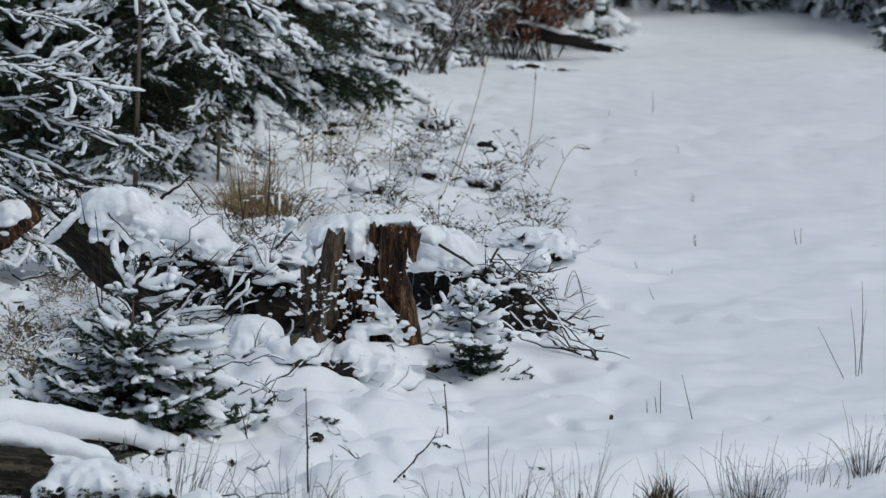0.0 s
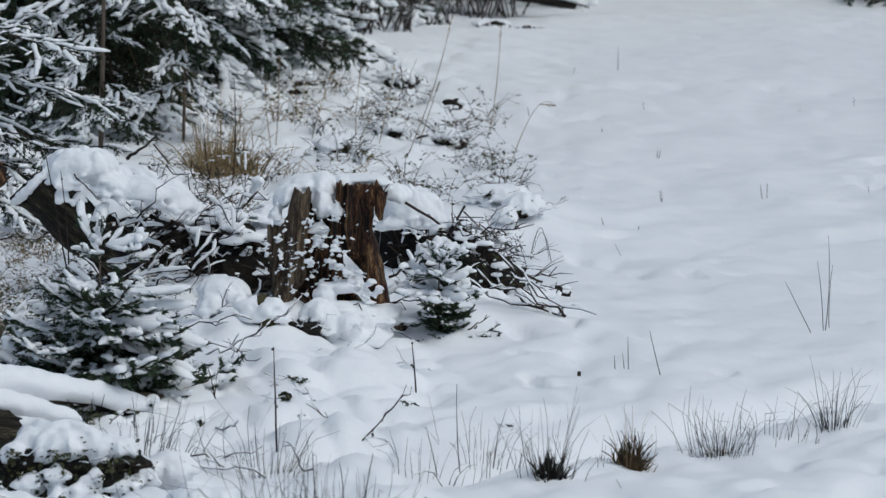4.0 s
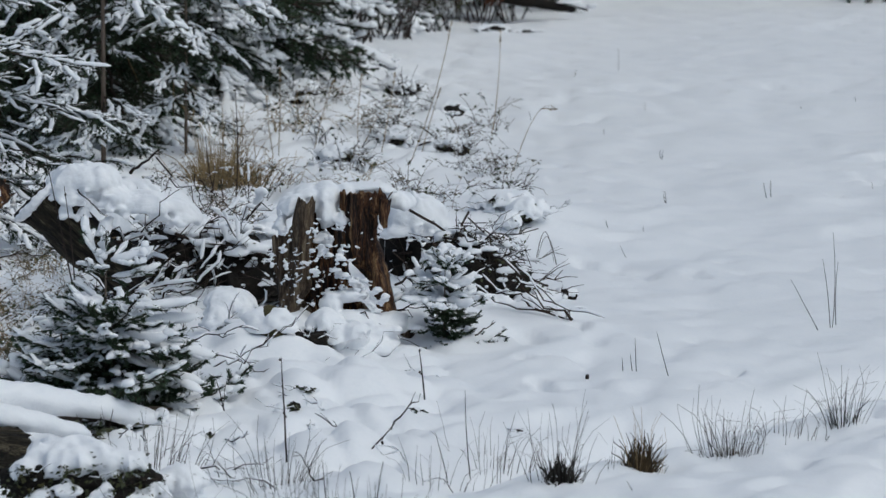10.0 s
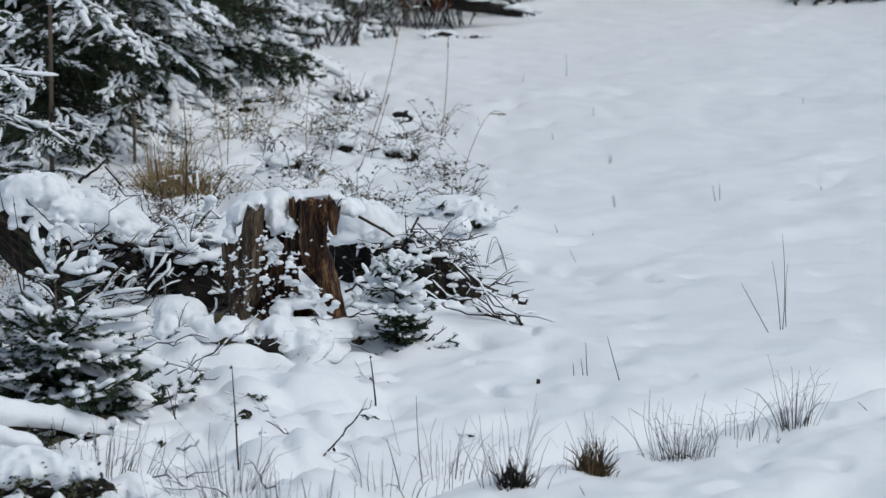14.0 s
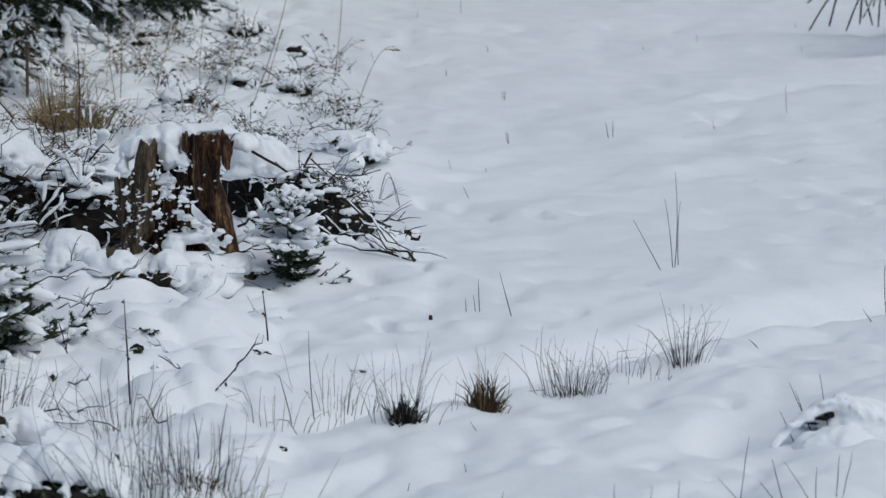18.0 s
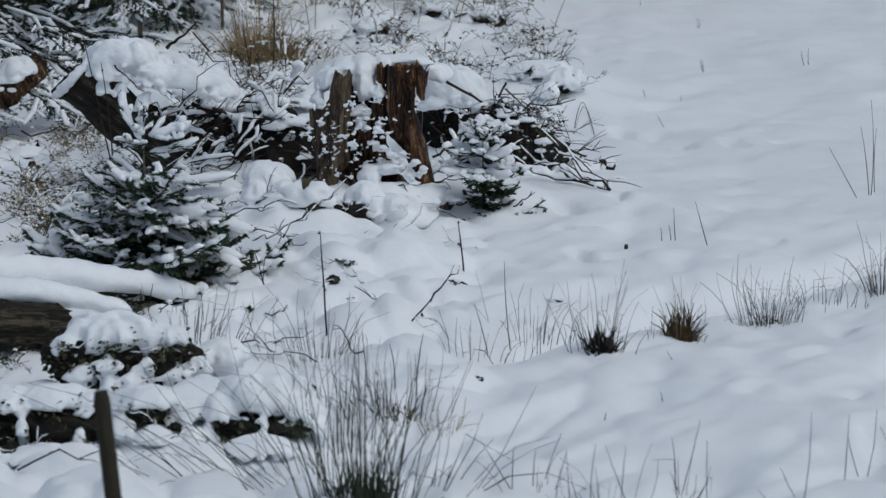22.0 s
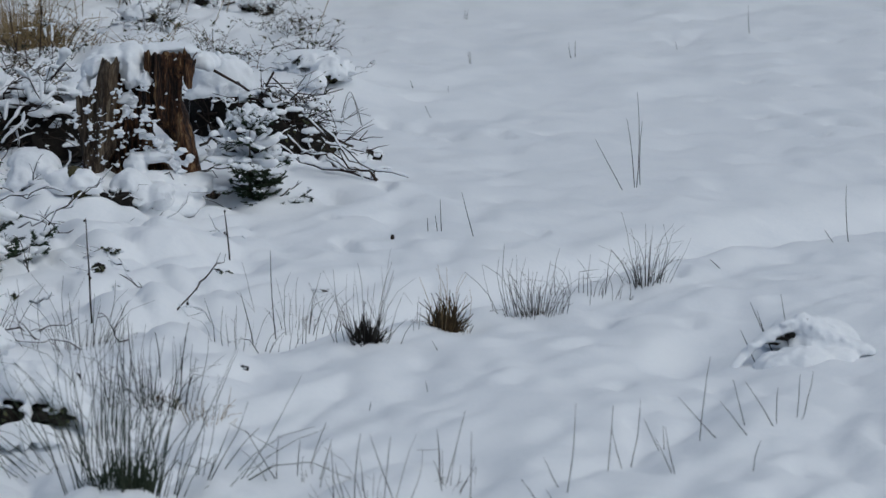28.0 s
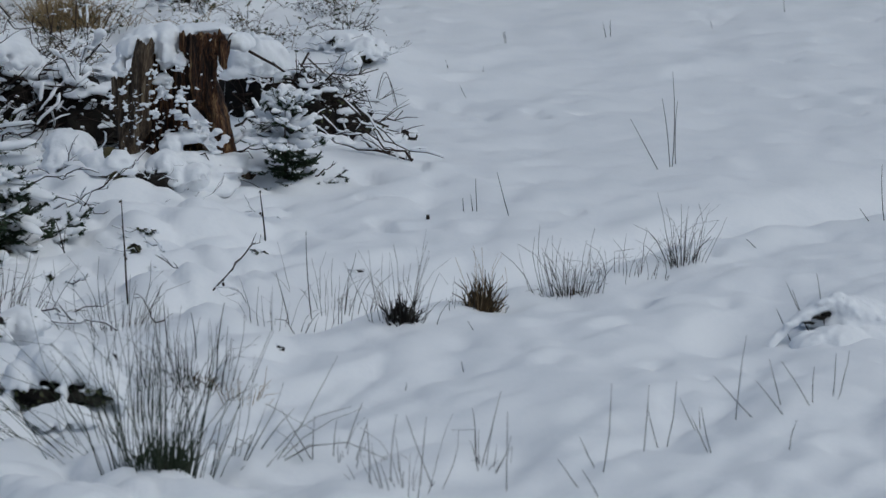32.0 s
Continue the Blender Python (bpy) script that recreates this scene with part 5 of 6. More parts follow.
for a, b, thick in (((-2.542, 23.200, 0.900), (-2.386, 23.250, 1.011), 0.011), ((-2.468, 23.150, 0.548), (-2.294, 23.200, 0.827), 0.005), ((-2.441, 23.700, 0.918), (-2.102, 23.500, 0.600), 0.005), ((-2.236, 23.600, 0.840), (-2.124, 23.500, 0.599), 0.004), ((-2.213, 23.700, 0.813), (-1.989, 23.600, 0.591), 0.004),
                    ((-3.402, 24.500, 0.893), (-3.135, 24.400, 0.740), 0.005), ((-3.331, 22.900, 0.472), (-2.924, 22.900, 0.488), 0.006), ((-2.831, 23.100, 0.819), (-2.676, 23.150, 0.661), 0.005), ((-2.057, 21.900, 0.354), (-1.981, 22.000, 0.523), 0.003)):
    laden_branch(*a, *b, thick, 0.0, 2, "dark bare branch sticking out of the log pile")


# ---------------------------------------------------------------- thicket of bramble and weeds
def weed_meshes(seed, height, stems, leaves, snow, mat):
    r = random.Random(seed)
    s, lf, sn = Shape(), Shape(), Shape()
    for i in range(stems):
        az = r.uniform(0, 6.28)
        pts = stem_curve(r, height * r.uniform(0.45, 1.1), r.uniform(5, 50), az, r.uniform(0, 60))
        b = Vector((r.uniform(-0.14, 0.14), r.uniform(-0.1, 0.1), -0.03))
        pts = [p + b for p in pts]
        tube(s, pts, [0.0034, 0.0032, 0.0028, 0.0022, 0.0015], 3)
        for j in range(r.randint(0, 3)):
            q = pts[r.randint(2, 4)]
            d = Vector((r.uniform(-1, 1), r.uniform(-1, 1), r.uniform(-0.1, 0.8))).normalized()
            tube(s, [q, q + d * 0.05, q + d * 0.11], [0.0026, 0.002, 0.0014], 3)
            for k in range(2):
                leaf(lf, q + d * 0.05 * k, Vector((r.uniform(-1, 1), r.uniform(-1, 1), r.uniform(-0.5, 0.3))).normalized(), r.uniform(0.02, 0.045), r)
        if r.random() < snow:
            snow_line(sn, pts, 0.010, 0.011, r, step=0.03, gap=0.5, lift=0.003)
        if r.random() < snow:
            q = pts[r.randint(1, 4)]
            blob(sn, q, r.uniform(0.015, 0.035), 0.02, r.uniform(0.012, 0.022), r, 1)
    for i in range(leaves):
        p = Vector((r.uniform(-0.16, 0.16), r.uniform(-0.12, 0.12), r.uniform(0.0, height * 0.5)))
        leaf(lf, p, Vector((r.uniform(-1, 1), r.uniform(-1, 1), r.uniform(-0.5, 0.5))).normalized(), r.uniform(0.03, 0.055), r)
    return mesh_of("stems", s, mat), mesh_of("leaves", lf, LEAF, False), mesh_of("snow", sn, SNOW)


def weed(meshes, x, y, label, scale=1.0, turn=0, name="bramble_bush", category="bramble bush", group="brambles behind the stump"):
    o = thing(name, x, y, gz(x, y), label, category, group, turn=turn)
    for m, nm in zip(meshes, ("tangle", "foliage", "snow")):
        if len(m.vertices):
            ob = new(nm, m)
            ob.parent = o
            ob.scale = (scale, scale, scale)
            tagged(ob, kind="stuff")
    return o


SEEDLINGS = [weed_meshes(480 + i, 0.22, 8, 26, 0.8, TWIG) for i in range(4)]
BRAMBLES = [weed_meshes(400 + i, 0.42, 12, (3, 14, 5, 20, 2)[i], 0.4, (WEED, WEED, TWIG, TWIG, WEED)[i]) for i in range(5)]
DRY_WEEDS = [weed_meshes(450 + i, 0.45, 18, 3, 0.35, STRAW) for i in range(3)]
r = random.Random(17)
for i in range(80):
    x = r.uniform(-3.2, -0.4)
    y = 26.0 + 9.5 * r.random() ** 1.2
    if x > -0.55 - 0.05 * (y - 26) + 0.3 * r.random():
        continue
    weed(r.choice(BRAMBLES), x, y, "bare bramble bush with a few dark leaves in snow", r.uniform(0.35, 0.95), r.uniform(0, 360))
for i in range(8):
    weed(r.choice(DRY_WEEDS), r.uniform(-3.4, -1.6), r.uniform(26, 34), "dry straw-coloured weeds in snow", r.uniform(0.6, 1.2), r.uniform(0, 360), "dry_weed", "dry weeds", "dry weeds behind the stump")
for i in range(26):
    weed(r.choice(BRAMBLES + DRY_WEEDS[:1]), r.uniform(-4.4, -2.4), r.uniform(20.5, 26.5), "thin weeds half buried in snow", r.uniform(0.4, 0.8), r.uniform(0, 360), "weed", "weeds", "weeds round the log pile")
clump(-2.50, 29.90, "thick drooping tuft of yellow straw grass", 75, n=130, height=0.38, base=0.2, spread=46, mat=STRAW, broken=0.7, thick=0.0042, thatch=0.14, thatch_mat=STRAW, name="straw_tuft", category="grass tuft", group="straw tufts")
clump(-2.68, 30.57, "straw grass with pale seed heads", 76, n=46, height=0.66, base=0.12, spread=15, mat=STRAW, broken=0.3, thick=0.003, name="straw_tuft", category="grass tuft", group="straw tufts")


clump(-2.69, 30.30, "heavy ochre straw grass bent over in the snow", 79, n=170, height=0.44, base=0.18, spread=48, mat=STRAW, broken=0.85, thick=0.005, thatch=0.24, thatch_mat=STRAW, name="straw_tuft", category="grass tuft", group="straw tufts")
clump(-2.66, 29.80, "pale straw grass with upright stems", 80, n=60, height=0.62, base=0.12, spread=14, mat=STRAW, broken=0.4, thick=0.0035, thatch=0.12, thatch_mat=STRAW, name="straw_tuft", category="grass tuft", group="straw tufts")
for i in range(18):
    weed(r.choice(DRY_WEEDS), r.uniform(-3.9, -2.95), r.uniform(22.0, 25.6), "dry tan weeds half buried in snow", r.uniform(0.35, 0.7), r.uniform(0, 360), "dry_weed", "dry weeds", "dry weeds beside the leaning log")
old_log = log("rotten_log", (-3.91, 26.0, 0.268), (-3.683, 26.2, 0.442), 0.10, "red-brown rotten log end beneath the spruce boughs", WOOD, snow=0.0, seed=41)
snow_pads(old_log, [(-3.790, 26.000, 0.475, 0.14, 0.14, 0.05), (-3.887, 25.950, 0.406, 0.10, 0.12, 0.04)], 43)


# ---------------------------------------------------------------- single stalks
def stalk(x, y, dx, dz, thick=0.0019, mat=RUSH_GREY, bend=0.035, label="single dry stalk standing in the snow", seed=0, head=0.0, group="single stalks in the snow", buds=0, name="dry_stalk"):
    r = random.Random(int(x * 977 + y * 131) + seed)
    o = thing(name, x, y, gz(x, y) - 0.03, label, "dry stalk", group)
    s = Shape()
    k = r.uniform(-1, 1) * bend
    pts = [Vector((dx * t + k * math.sin(math.pi * t) * dz, 0.02 * r.uniform(-1, 1), (dz + 0.03) * t)) for t in (0, 0.25, 0.5, 0.75, 1)]
    tube(s, pts, [thick, thick * 0.95, thick * 0.85, thick * 0.7, thick * 0.4], 4)
    part("stem", s, mat, o)
    if head:
        s = Shape()
        for i in range(26):
            q = pts[3].lerp(pts[4], 1 - head * r.random() * 2) if head < 0.5 else pts[2].lerp(pts[4], r.random())
            leaf(s, q, Vector((r.uniform(-1, 1), r.uniform(-1, 1), r.uniform(0.5, 2))).normalized(), r.uniform(0.012, 0.02), r)
        part("seed_head", s, STRAW, o, "pale feathery seed head", smooth=False, kind="stuff")
    for i in range(buds):
        s = Shape()
        blob(s, pts[r.randint(2, 4)] + Vector((r.uniform(-0.01, 0.01), 0, r.uniform(-0.05, 0.02))), 0.007, 0.007, 0.010, r, 1)
        part("bud", s, TWIG, o)
    return o


stalk(0.67, 15.79, 0.034, 0.346)
stalk(0.66, 15.91, -0.071, 0.111)
stalk(0.85, 16.23, 0.020, 0.267)
stalk(0.93, 16.43, -0.056, 0.182)
stalk(0.95, 16.48, 0.045, 0.274)
stalk(1.09, 16.59, -0.074, 0.126)
stalk(1.10, 16.64, -0.003, 0.092)
stalk(1.12, 16.11, -0.051, 0.192)
stalk(1.25, 16.75, 0.041, 0.349)
stalk(1.34, 16.72, -0.181, 0.168)
stalk(1.45, 16.87, -0.056, 0.186)
stalk(1.47, 16.72, -0.140, 0.151)
stalk(1.58, 16.87, -0.135, 0.191)
stalk(1.58, 16.92, 0.004, 0.153)
stalk(1.69, 17.08, 0.053, 0.203)
stalk(1.68, 17.12, 0.013, 0.178)
stalk(1.41, 16.09, 0.031, 0.122)
stalk(0.03, 15.74, -0.112, 0.275)
stalk(-0.03, 15.67, 0.026, 0.274)
stalk(-0.45, 16.15, 0.007, 0.167)
stalk(-0.44, 16.14, -0.132, 0.191)
stalk(-0.37, 16.18, 0.012, 0.146)
stalk(-0.33, 16.28, 0.072, 0.183)
stalk(-0.29, 16.15, 0.056, 0.169)
stalk(0.22, 16.11, -0.056, 0.113)
stalk(0.19, 16.24, -0.012, 0.169)
stalk(0.30, 15.60, 0.003, 0.306)
stalk(0.21, 16.15, 0.077, 0.281)
stalk(0.66, 15.53, -0.075, 0.102)
stalk(0.59, 15.63, -0.097, 0.109)
stalk(-0.16, 15.51, -0.053, 0.173)
stalk(-0.22, 15.58, -0.010, 0.229)
stalk(-0.14, 15.64, 0.022, 0.263)
stalk(0.16, 17.83, -0.015, 0.047)
stalk(-0.10, 17.52, 0.012, 0.034)
stalk(1.11, 16.15, -0.081, 0.145)
stalk(0.22, 18.68, -0.038, 0.038)
stalk(1.37, 23.54, -0.049, 0.393, thick=0.0024)
stalk(1.38, 23.56, 0.001, 0.538, thick=0.0024)
stalk(1.41, 23.67, 0.006, 0.371, thick=0.0024)
stalk(1.31, 23.43, -0.171, 0.288, thick=0.0024)
stalk(0.26, 21.86, -0.009, 0.171, thick=0.0024)
stalk(0.24, 21.86, -0.015, 0.089, thick=0.0024)
stalk(0.19, 21.86, -0.006, 0.074, thick=0.0024)
stalk(0.43, 21.69, -0.069, 0.232, thick=0.0024)
stalk(2.41, 21.90, -0.021, 0.301, thick=0.0024)
stalk(2.34, 21.82, -0.070, 0.068, thick=0.0024)
stalk(1.69, 20.92, -0.086, 0.057, thick=0.0024)
stalk(0.28, 39.16, -0.006, 0.211, thick=0.002)
stalk(2.62, 30.70, -0.016, 0.215, thick=0.002)
stalk(0.55, 31.92, -0.000, 0.073, thick=0.002)
stalk(2.26, 35.60, -0.006, 0.062, thick=0.002)
stalk(1.79, 35.15, -0.014, 0.023, thick=0.002)
stalk(-0.13, 38.43, 0.015, 0.067, thick=0.002)
stalk(2.05, 30.11, -0.017, 0.052, thick=0.002)
stalk(0.48, 34.94, -0.010, 0.071, thick=0.002)
stalk(0.55, 29.49, -0.020, 0.079, thick=0.002)
stalk(0.26, 26.56, -0.054, 0.079, thick=0.002)
stalk(-0.46, 34.37, -0.023, 0.078, thick=0.002)
stalk(0.13, 33.28, -0.009, 0.054, thick=0.002)
stalk(3.11, 35.04, -0.020, 0.056, thick=0.002)
stalk(3.25, 37.34, -0.016, 0.050, thick=0.002)
stalk(1.26, 29.48, -0.025, 0.108, thick=0.0025)
stalk(1.29, 29.51, -0.005, 0.119, thick=0.0025)
stalk(0.56, 31.90, 0.008, 0.068, thick=0.0025)
stalk(0.55, 29.44, -0.009, 0.087, thick=0.0025)
stalk(0.14, 27.72, -0.023, 0.056, thick=0.0025)
stalk(0.36, 27.54, 0.007, 0.033, thick=0.0025)
stalk(-1.39, 19.24, -0.026, 0.485, thick=0.0045, mat=TWIG, buds=3, name="bare_shoot", label="bare dark woody shoot with small buds")
stalk(-2.47, 29.20, 0.010, 0.843, thick=0.0045, mat=TWIG, buds=3, name="bare_shoot", label="bare dark woody shoot with small buds")
stalk(-2.61, 28.84, 0.041, 0.283, thick=0.0045, mat=TWIG, buds=3, name="bare_shoot", label="bare dark woody shoot with small buds")
stalk(-2.53, 29.15, -0.030, 0.206, thick=0.0045, mat=TWIG, buds=3, name="bare_shoot", label="bare dark woody shoot with small buds")
stalk(-2.35, 28.87, 0.001, 0.211, thick=0.0045, mat=TWIG, buds=3, name="bare_shoot", label="bare dark woody shoot with small buds")
stalk(-2.57, 29.06, -0.087, 0.502, thick=0.0045, mat=TWIG, buds=3, name="bare_shoot", label="bare dark woody shoot with small buds")
stalk(-2.82, 22.87, -0.052, 0.876, thick=0.0045, mat=TWIG, buds=3, name="bare_shoot", label="bare dark woody shoot with small buds")
stalk(-2.78, 22.95, -0.206, 1.035, thick=0.0045, mat=TWIG, buds=3, name="bare_shoot", label="bare dark woody shoot with small buds")
stalk(-2.55, 27.08, -0.163, 0.312, thick=0.0045, mat=TWIG, buds=3, name="bare_shoot", label="bare dark woody shoot with small buds")
stalk(-0.82, 21.02, -0.028, 0.251, thick=0.0045, mat=TWIG, buds=3, name="bare_shoot", label="bare dark woody shoot with small buds")
stalk(-1.02, 19.45, 0.120, 0.106, thick=0.0045, mat=TWIG, buds=3, name="bare_shoot", label="bare dark woody shoot with small buds")
stalk(-3.26, 31.86, -0.434, 1.027, thick=0.004, mat=STRAW, head=0.4, label="tall pale grass stalk with a seed head")
stalk(-3.14, 31.92, -0.013, 0.501, thick=0.004, mat=STRAW, head=0.4, label="tall pale grass stalk with a seed head")
stalk(-3.09, 31.96, 0.089, 0.237, thick=0.004, mat=STRAW, head=0.4, label="tall pale grass stalk with a seed head")
stalk(-1.34, 31.53, 0.315, 1.048, thick=0.003, mat=STRAW, head=0.3, label="tall pale grass stalk with a seed head")
stalk(-0.77, 33.22, 0.074, 0.845, thick=0.003, mat=STRAW, head=0.3, label="tall pale grass stalk with a seed head")
stalk(-1.27, 31.85, 0.148, 0.480, thick=0.003, mat=STRAW, head=0.3, label="tall pale grass stalk with a seed head")
stalk(-2.31, 31.20, 0.015, 0.655, thick=0.003, mat=STRAW, head=0.3, label="tall pale grass stalk with a seed head")
stalk(-2.34, 31.17, -0.055, 0.464, thick=0.003, mat=STRAW, head=0.3, label="tall pale grass stalk with a seed head")
stalk(-2.08, 31.68, 0.156, 0.518, thick=0.003, mat=STRAW, head=0.3, label="tall pale grass stalk with a seed head")
stalk(-1.72, 31.45, 0.022, 0.681, thick=0.003, mat=STRAW, head=0.3, label="tall pale grass stalk with a seed head")
stalk(-1.60, 32.32, 0.112, 0.618, thick=0.003, mat=STRAW, head=0.3, label="tall pale grass stalk with a seed head")
stalk(-4.38, 34.49, -0.040, 0.792, thick=0.003, mat=STRAW, head=0.3, label="tall pale grass stalk with a seed head")
stalk(-4.34, 34.60, -0.045, 0.550, thick=0.003, mat=STRAW, head=0.3, label="tall pale grass stalk with a seed head")
stalk(-0.54, 19.37, -0.028, 0.426, thick=0.0026)
stalk(-0.64, 19.24, -0.063, 0.240, thick=0.0026)
stalk(-1.00, 17.88, -0.022, 0.195, thick=0.0026)
stalk(-1.12, 17.88, -0.021, 0.247, thick=0.0026)
stalk(-0.91, 17.84, 0.035, 0.265, thick=0.0026)
stalk(-1.30, 19.10, 0.081, 0.138, thick=0.0026)


def arched_stalk(x, y, dx, up, mat, label, droop=0.5, head=True):
    o = thing("arched_grass", x, y, gz(x, y) - 0.02, label, "dry stalk", "single stalks in the snow")
    s = Shape()
    pts = [Vector((dx * t, 0, up * math.sin(math.pi * t * droop * 1.2) / max(0.3, math.sin(math.pi * droop * 0.6)))) for t in [i / 9 for i in range(10)]]
    tube(s, pts, [0.003 - 0.0002 * i for i in range(10)], 4)
    part("stem", s, mat, o)
    if not head:
        return
    s = Shape()
    r = random.Random(5)
    for i in range(24):
        q = pts[6].lerp(pts[9], r.random())
        leaf(s, q, Vector((dx / abs(dx), r.uniform(-0.4, 0.4), r.uniform(-0.6, 0.3))).normalized(), 0.022, r)
    part("seed_head", s, STRAW, o, smooth=False, kind="stuff")


arched_stalk(-0.57, 31.15, 0.33, 0.42, STRAW, "arched dry grass with a drooping seed head")
arched_stalk(-1.77, 33.21, 0.25, 0.25, STRAW, "arched dry grass in the thicket")
arched_stalk(-0.33, 26.18, 0.12, 0.22, RUSH_GREY, "thin grass bent over into the snow", 0.8, False)
arched_stalk(-0.19, 26.12, -0.13, 0.2, RUSH_GREY, "thin grass bent over into the snow", 0.8, False)


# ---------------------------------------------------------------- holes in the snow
def dark_patch(x, y, w, h, label="gap under the snow, its shade painted as near-black earth", lip=1.0, seed=0):
    """A dark hollow: earth painted near-black for the hollow's shade under a lip of snow, with crumbs of snow in front.
    """
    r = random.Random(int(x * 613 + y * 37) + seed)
    o = thing("dark_patch", x, y, gz(x, y), label, "earth patch", "dark gaps in the snow")
    # flattened dark blobs in place of a pit, shade put into their colour
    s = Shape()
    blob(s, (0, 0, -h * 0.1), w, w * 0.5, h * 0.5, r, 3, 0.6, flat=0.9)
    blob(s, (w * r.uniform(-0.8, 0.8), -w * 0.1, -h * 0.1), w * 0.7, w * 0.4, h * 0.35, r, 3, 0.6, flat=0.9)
    part("earth", s, SHADED_SOIL, o)
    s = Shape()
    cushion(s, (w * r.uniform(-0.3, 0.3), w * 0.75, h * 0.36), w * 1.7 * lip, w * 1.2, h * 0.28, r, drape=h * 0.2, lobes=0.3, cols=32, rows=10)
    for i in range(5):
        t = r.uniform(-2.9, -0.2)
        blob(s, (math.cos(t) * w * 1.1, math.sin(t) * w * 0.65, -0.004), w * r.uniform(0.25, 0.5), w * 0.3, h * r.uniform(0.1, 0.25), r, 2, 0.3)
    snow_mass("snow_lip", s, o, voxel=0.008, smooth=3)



dark_patch(-0.34, 20.22, 0.03, 0.02)
dark_patch(-1.83, 22.47, 0.07, 0.05)
dark_patch(-0.65, 18.11, 0.02, 0.03)
dark_patch(-0.13, 24.50, 0.05, 0.10, "dark leafy hump at the end of the brush")
dark_patch(-1.12, 34.49, 0.09, 0.14)
dark_patch(-1.77, 21.03, 0.06, 0.05)


def stub(x, y):
    o = thing("wooden_stub", x, y, gz(x, y) - 0.02, "tiny dark cut stub in the snow", "stub")
    s = Shape()
    tube(s, [(0, 0, 0), (0.001, 0, 0.03), (0.001, 0, 0.044)], [0.011, 0.011, 0.009], 6)
    part("stub", s, TWIG, o)


stub(0.00, 21.73)


def snow_arch():
    """A drift bowed over grass: an arched crest with a thin dark gap beneath it."""
    r = random.Random(29)
    x, y = 1.80, 18.64
    o = thing("snow_hummock", x, y, gz(x, y), "snow hummock arched over a dark hollow with dead stems", "snow hummock")
    crest = [Vector(p) - o.location for p in ((1.517, 18.500, -0.056), (1.588, 18.580, 0.016), (1.672, 18.620, 0.076), (1.776, 18.660, 0.120), (1.860, 18.680, 0.137), (1.945, 18.660, 0.099), (2.030, 18.640, 0.051), (2.179, 18.600, 0.020))]
    # three near-black blobs paint the shade beneath the crest
    s = Shape()
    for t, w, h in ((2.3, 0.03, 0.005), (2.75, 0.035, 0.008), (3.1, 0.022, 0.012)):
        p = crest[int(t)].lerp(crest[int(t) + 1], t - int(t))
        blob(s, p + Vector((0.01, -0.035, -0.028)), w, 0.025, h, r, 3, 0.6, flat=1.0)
    part("earth", s, SHADED_SOIL, o, "dark gap with dead grass, its shade painted near-black")
    s = Shape()
    sleeve(s, crest, [0.022, 0.028, 0.032, 0.044, 0.056, 0.052, 0.05, 0.03], r, tall=0.9, rough=0.3)
    for i in range(24):
        p = crest[1 + int(i / 24 * 5.9)].lerp(crest[2 + int(i / 24 * 5.9)], r.random())
        k = r.uniform(0.010, 0.022)
        blob(s, p + Vector((0, -0.03, r.uniform(-0.02, 0.03))), k * 1.4, k, k, r, 1, 0.4)
    cushion(s, crest[4] + Vector((0.03, 0.10, -0.03)), 0.22, 0.2, 0.05, r, drape=0.08)
    cushion(s, crest[3] + Vector((0.06, -0.16, -0.105)), 0.22, 0.16, 0.045, r, drape=0.05)
    cushion(s, crest[6] + Vector((-0.03, -0.08, -0.05)), 0.13, 0.14, 0.05, r, drape=0.05)
    snow_mass("snow_cover", s, o, voxel=0.009, smooth=3)


snow_arch()
for px, dx, dz in ((-0.05, -0.14, 0.17), (-0.06, -0.10, 0.13), (0.0, -0.05, 0.20), (0.1, 0.0, 0.06), (0.06, 0.01, 0.09), (-0.15, -0.08, 0.06)):
    x, y = 1.80, 18.64
    stalk(x + px, y - 0.01, dx, dz + 0.09, thick=0.0022, mat=RUSH_GREY, bend=0.02, label="short dead stem in the snow hummock")


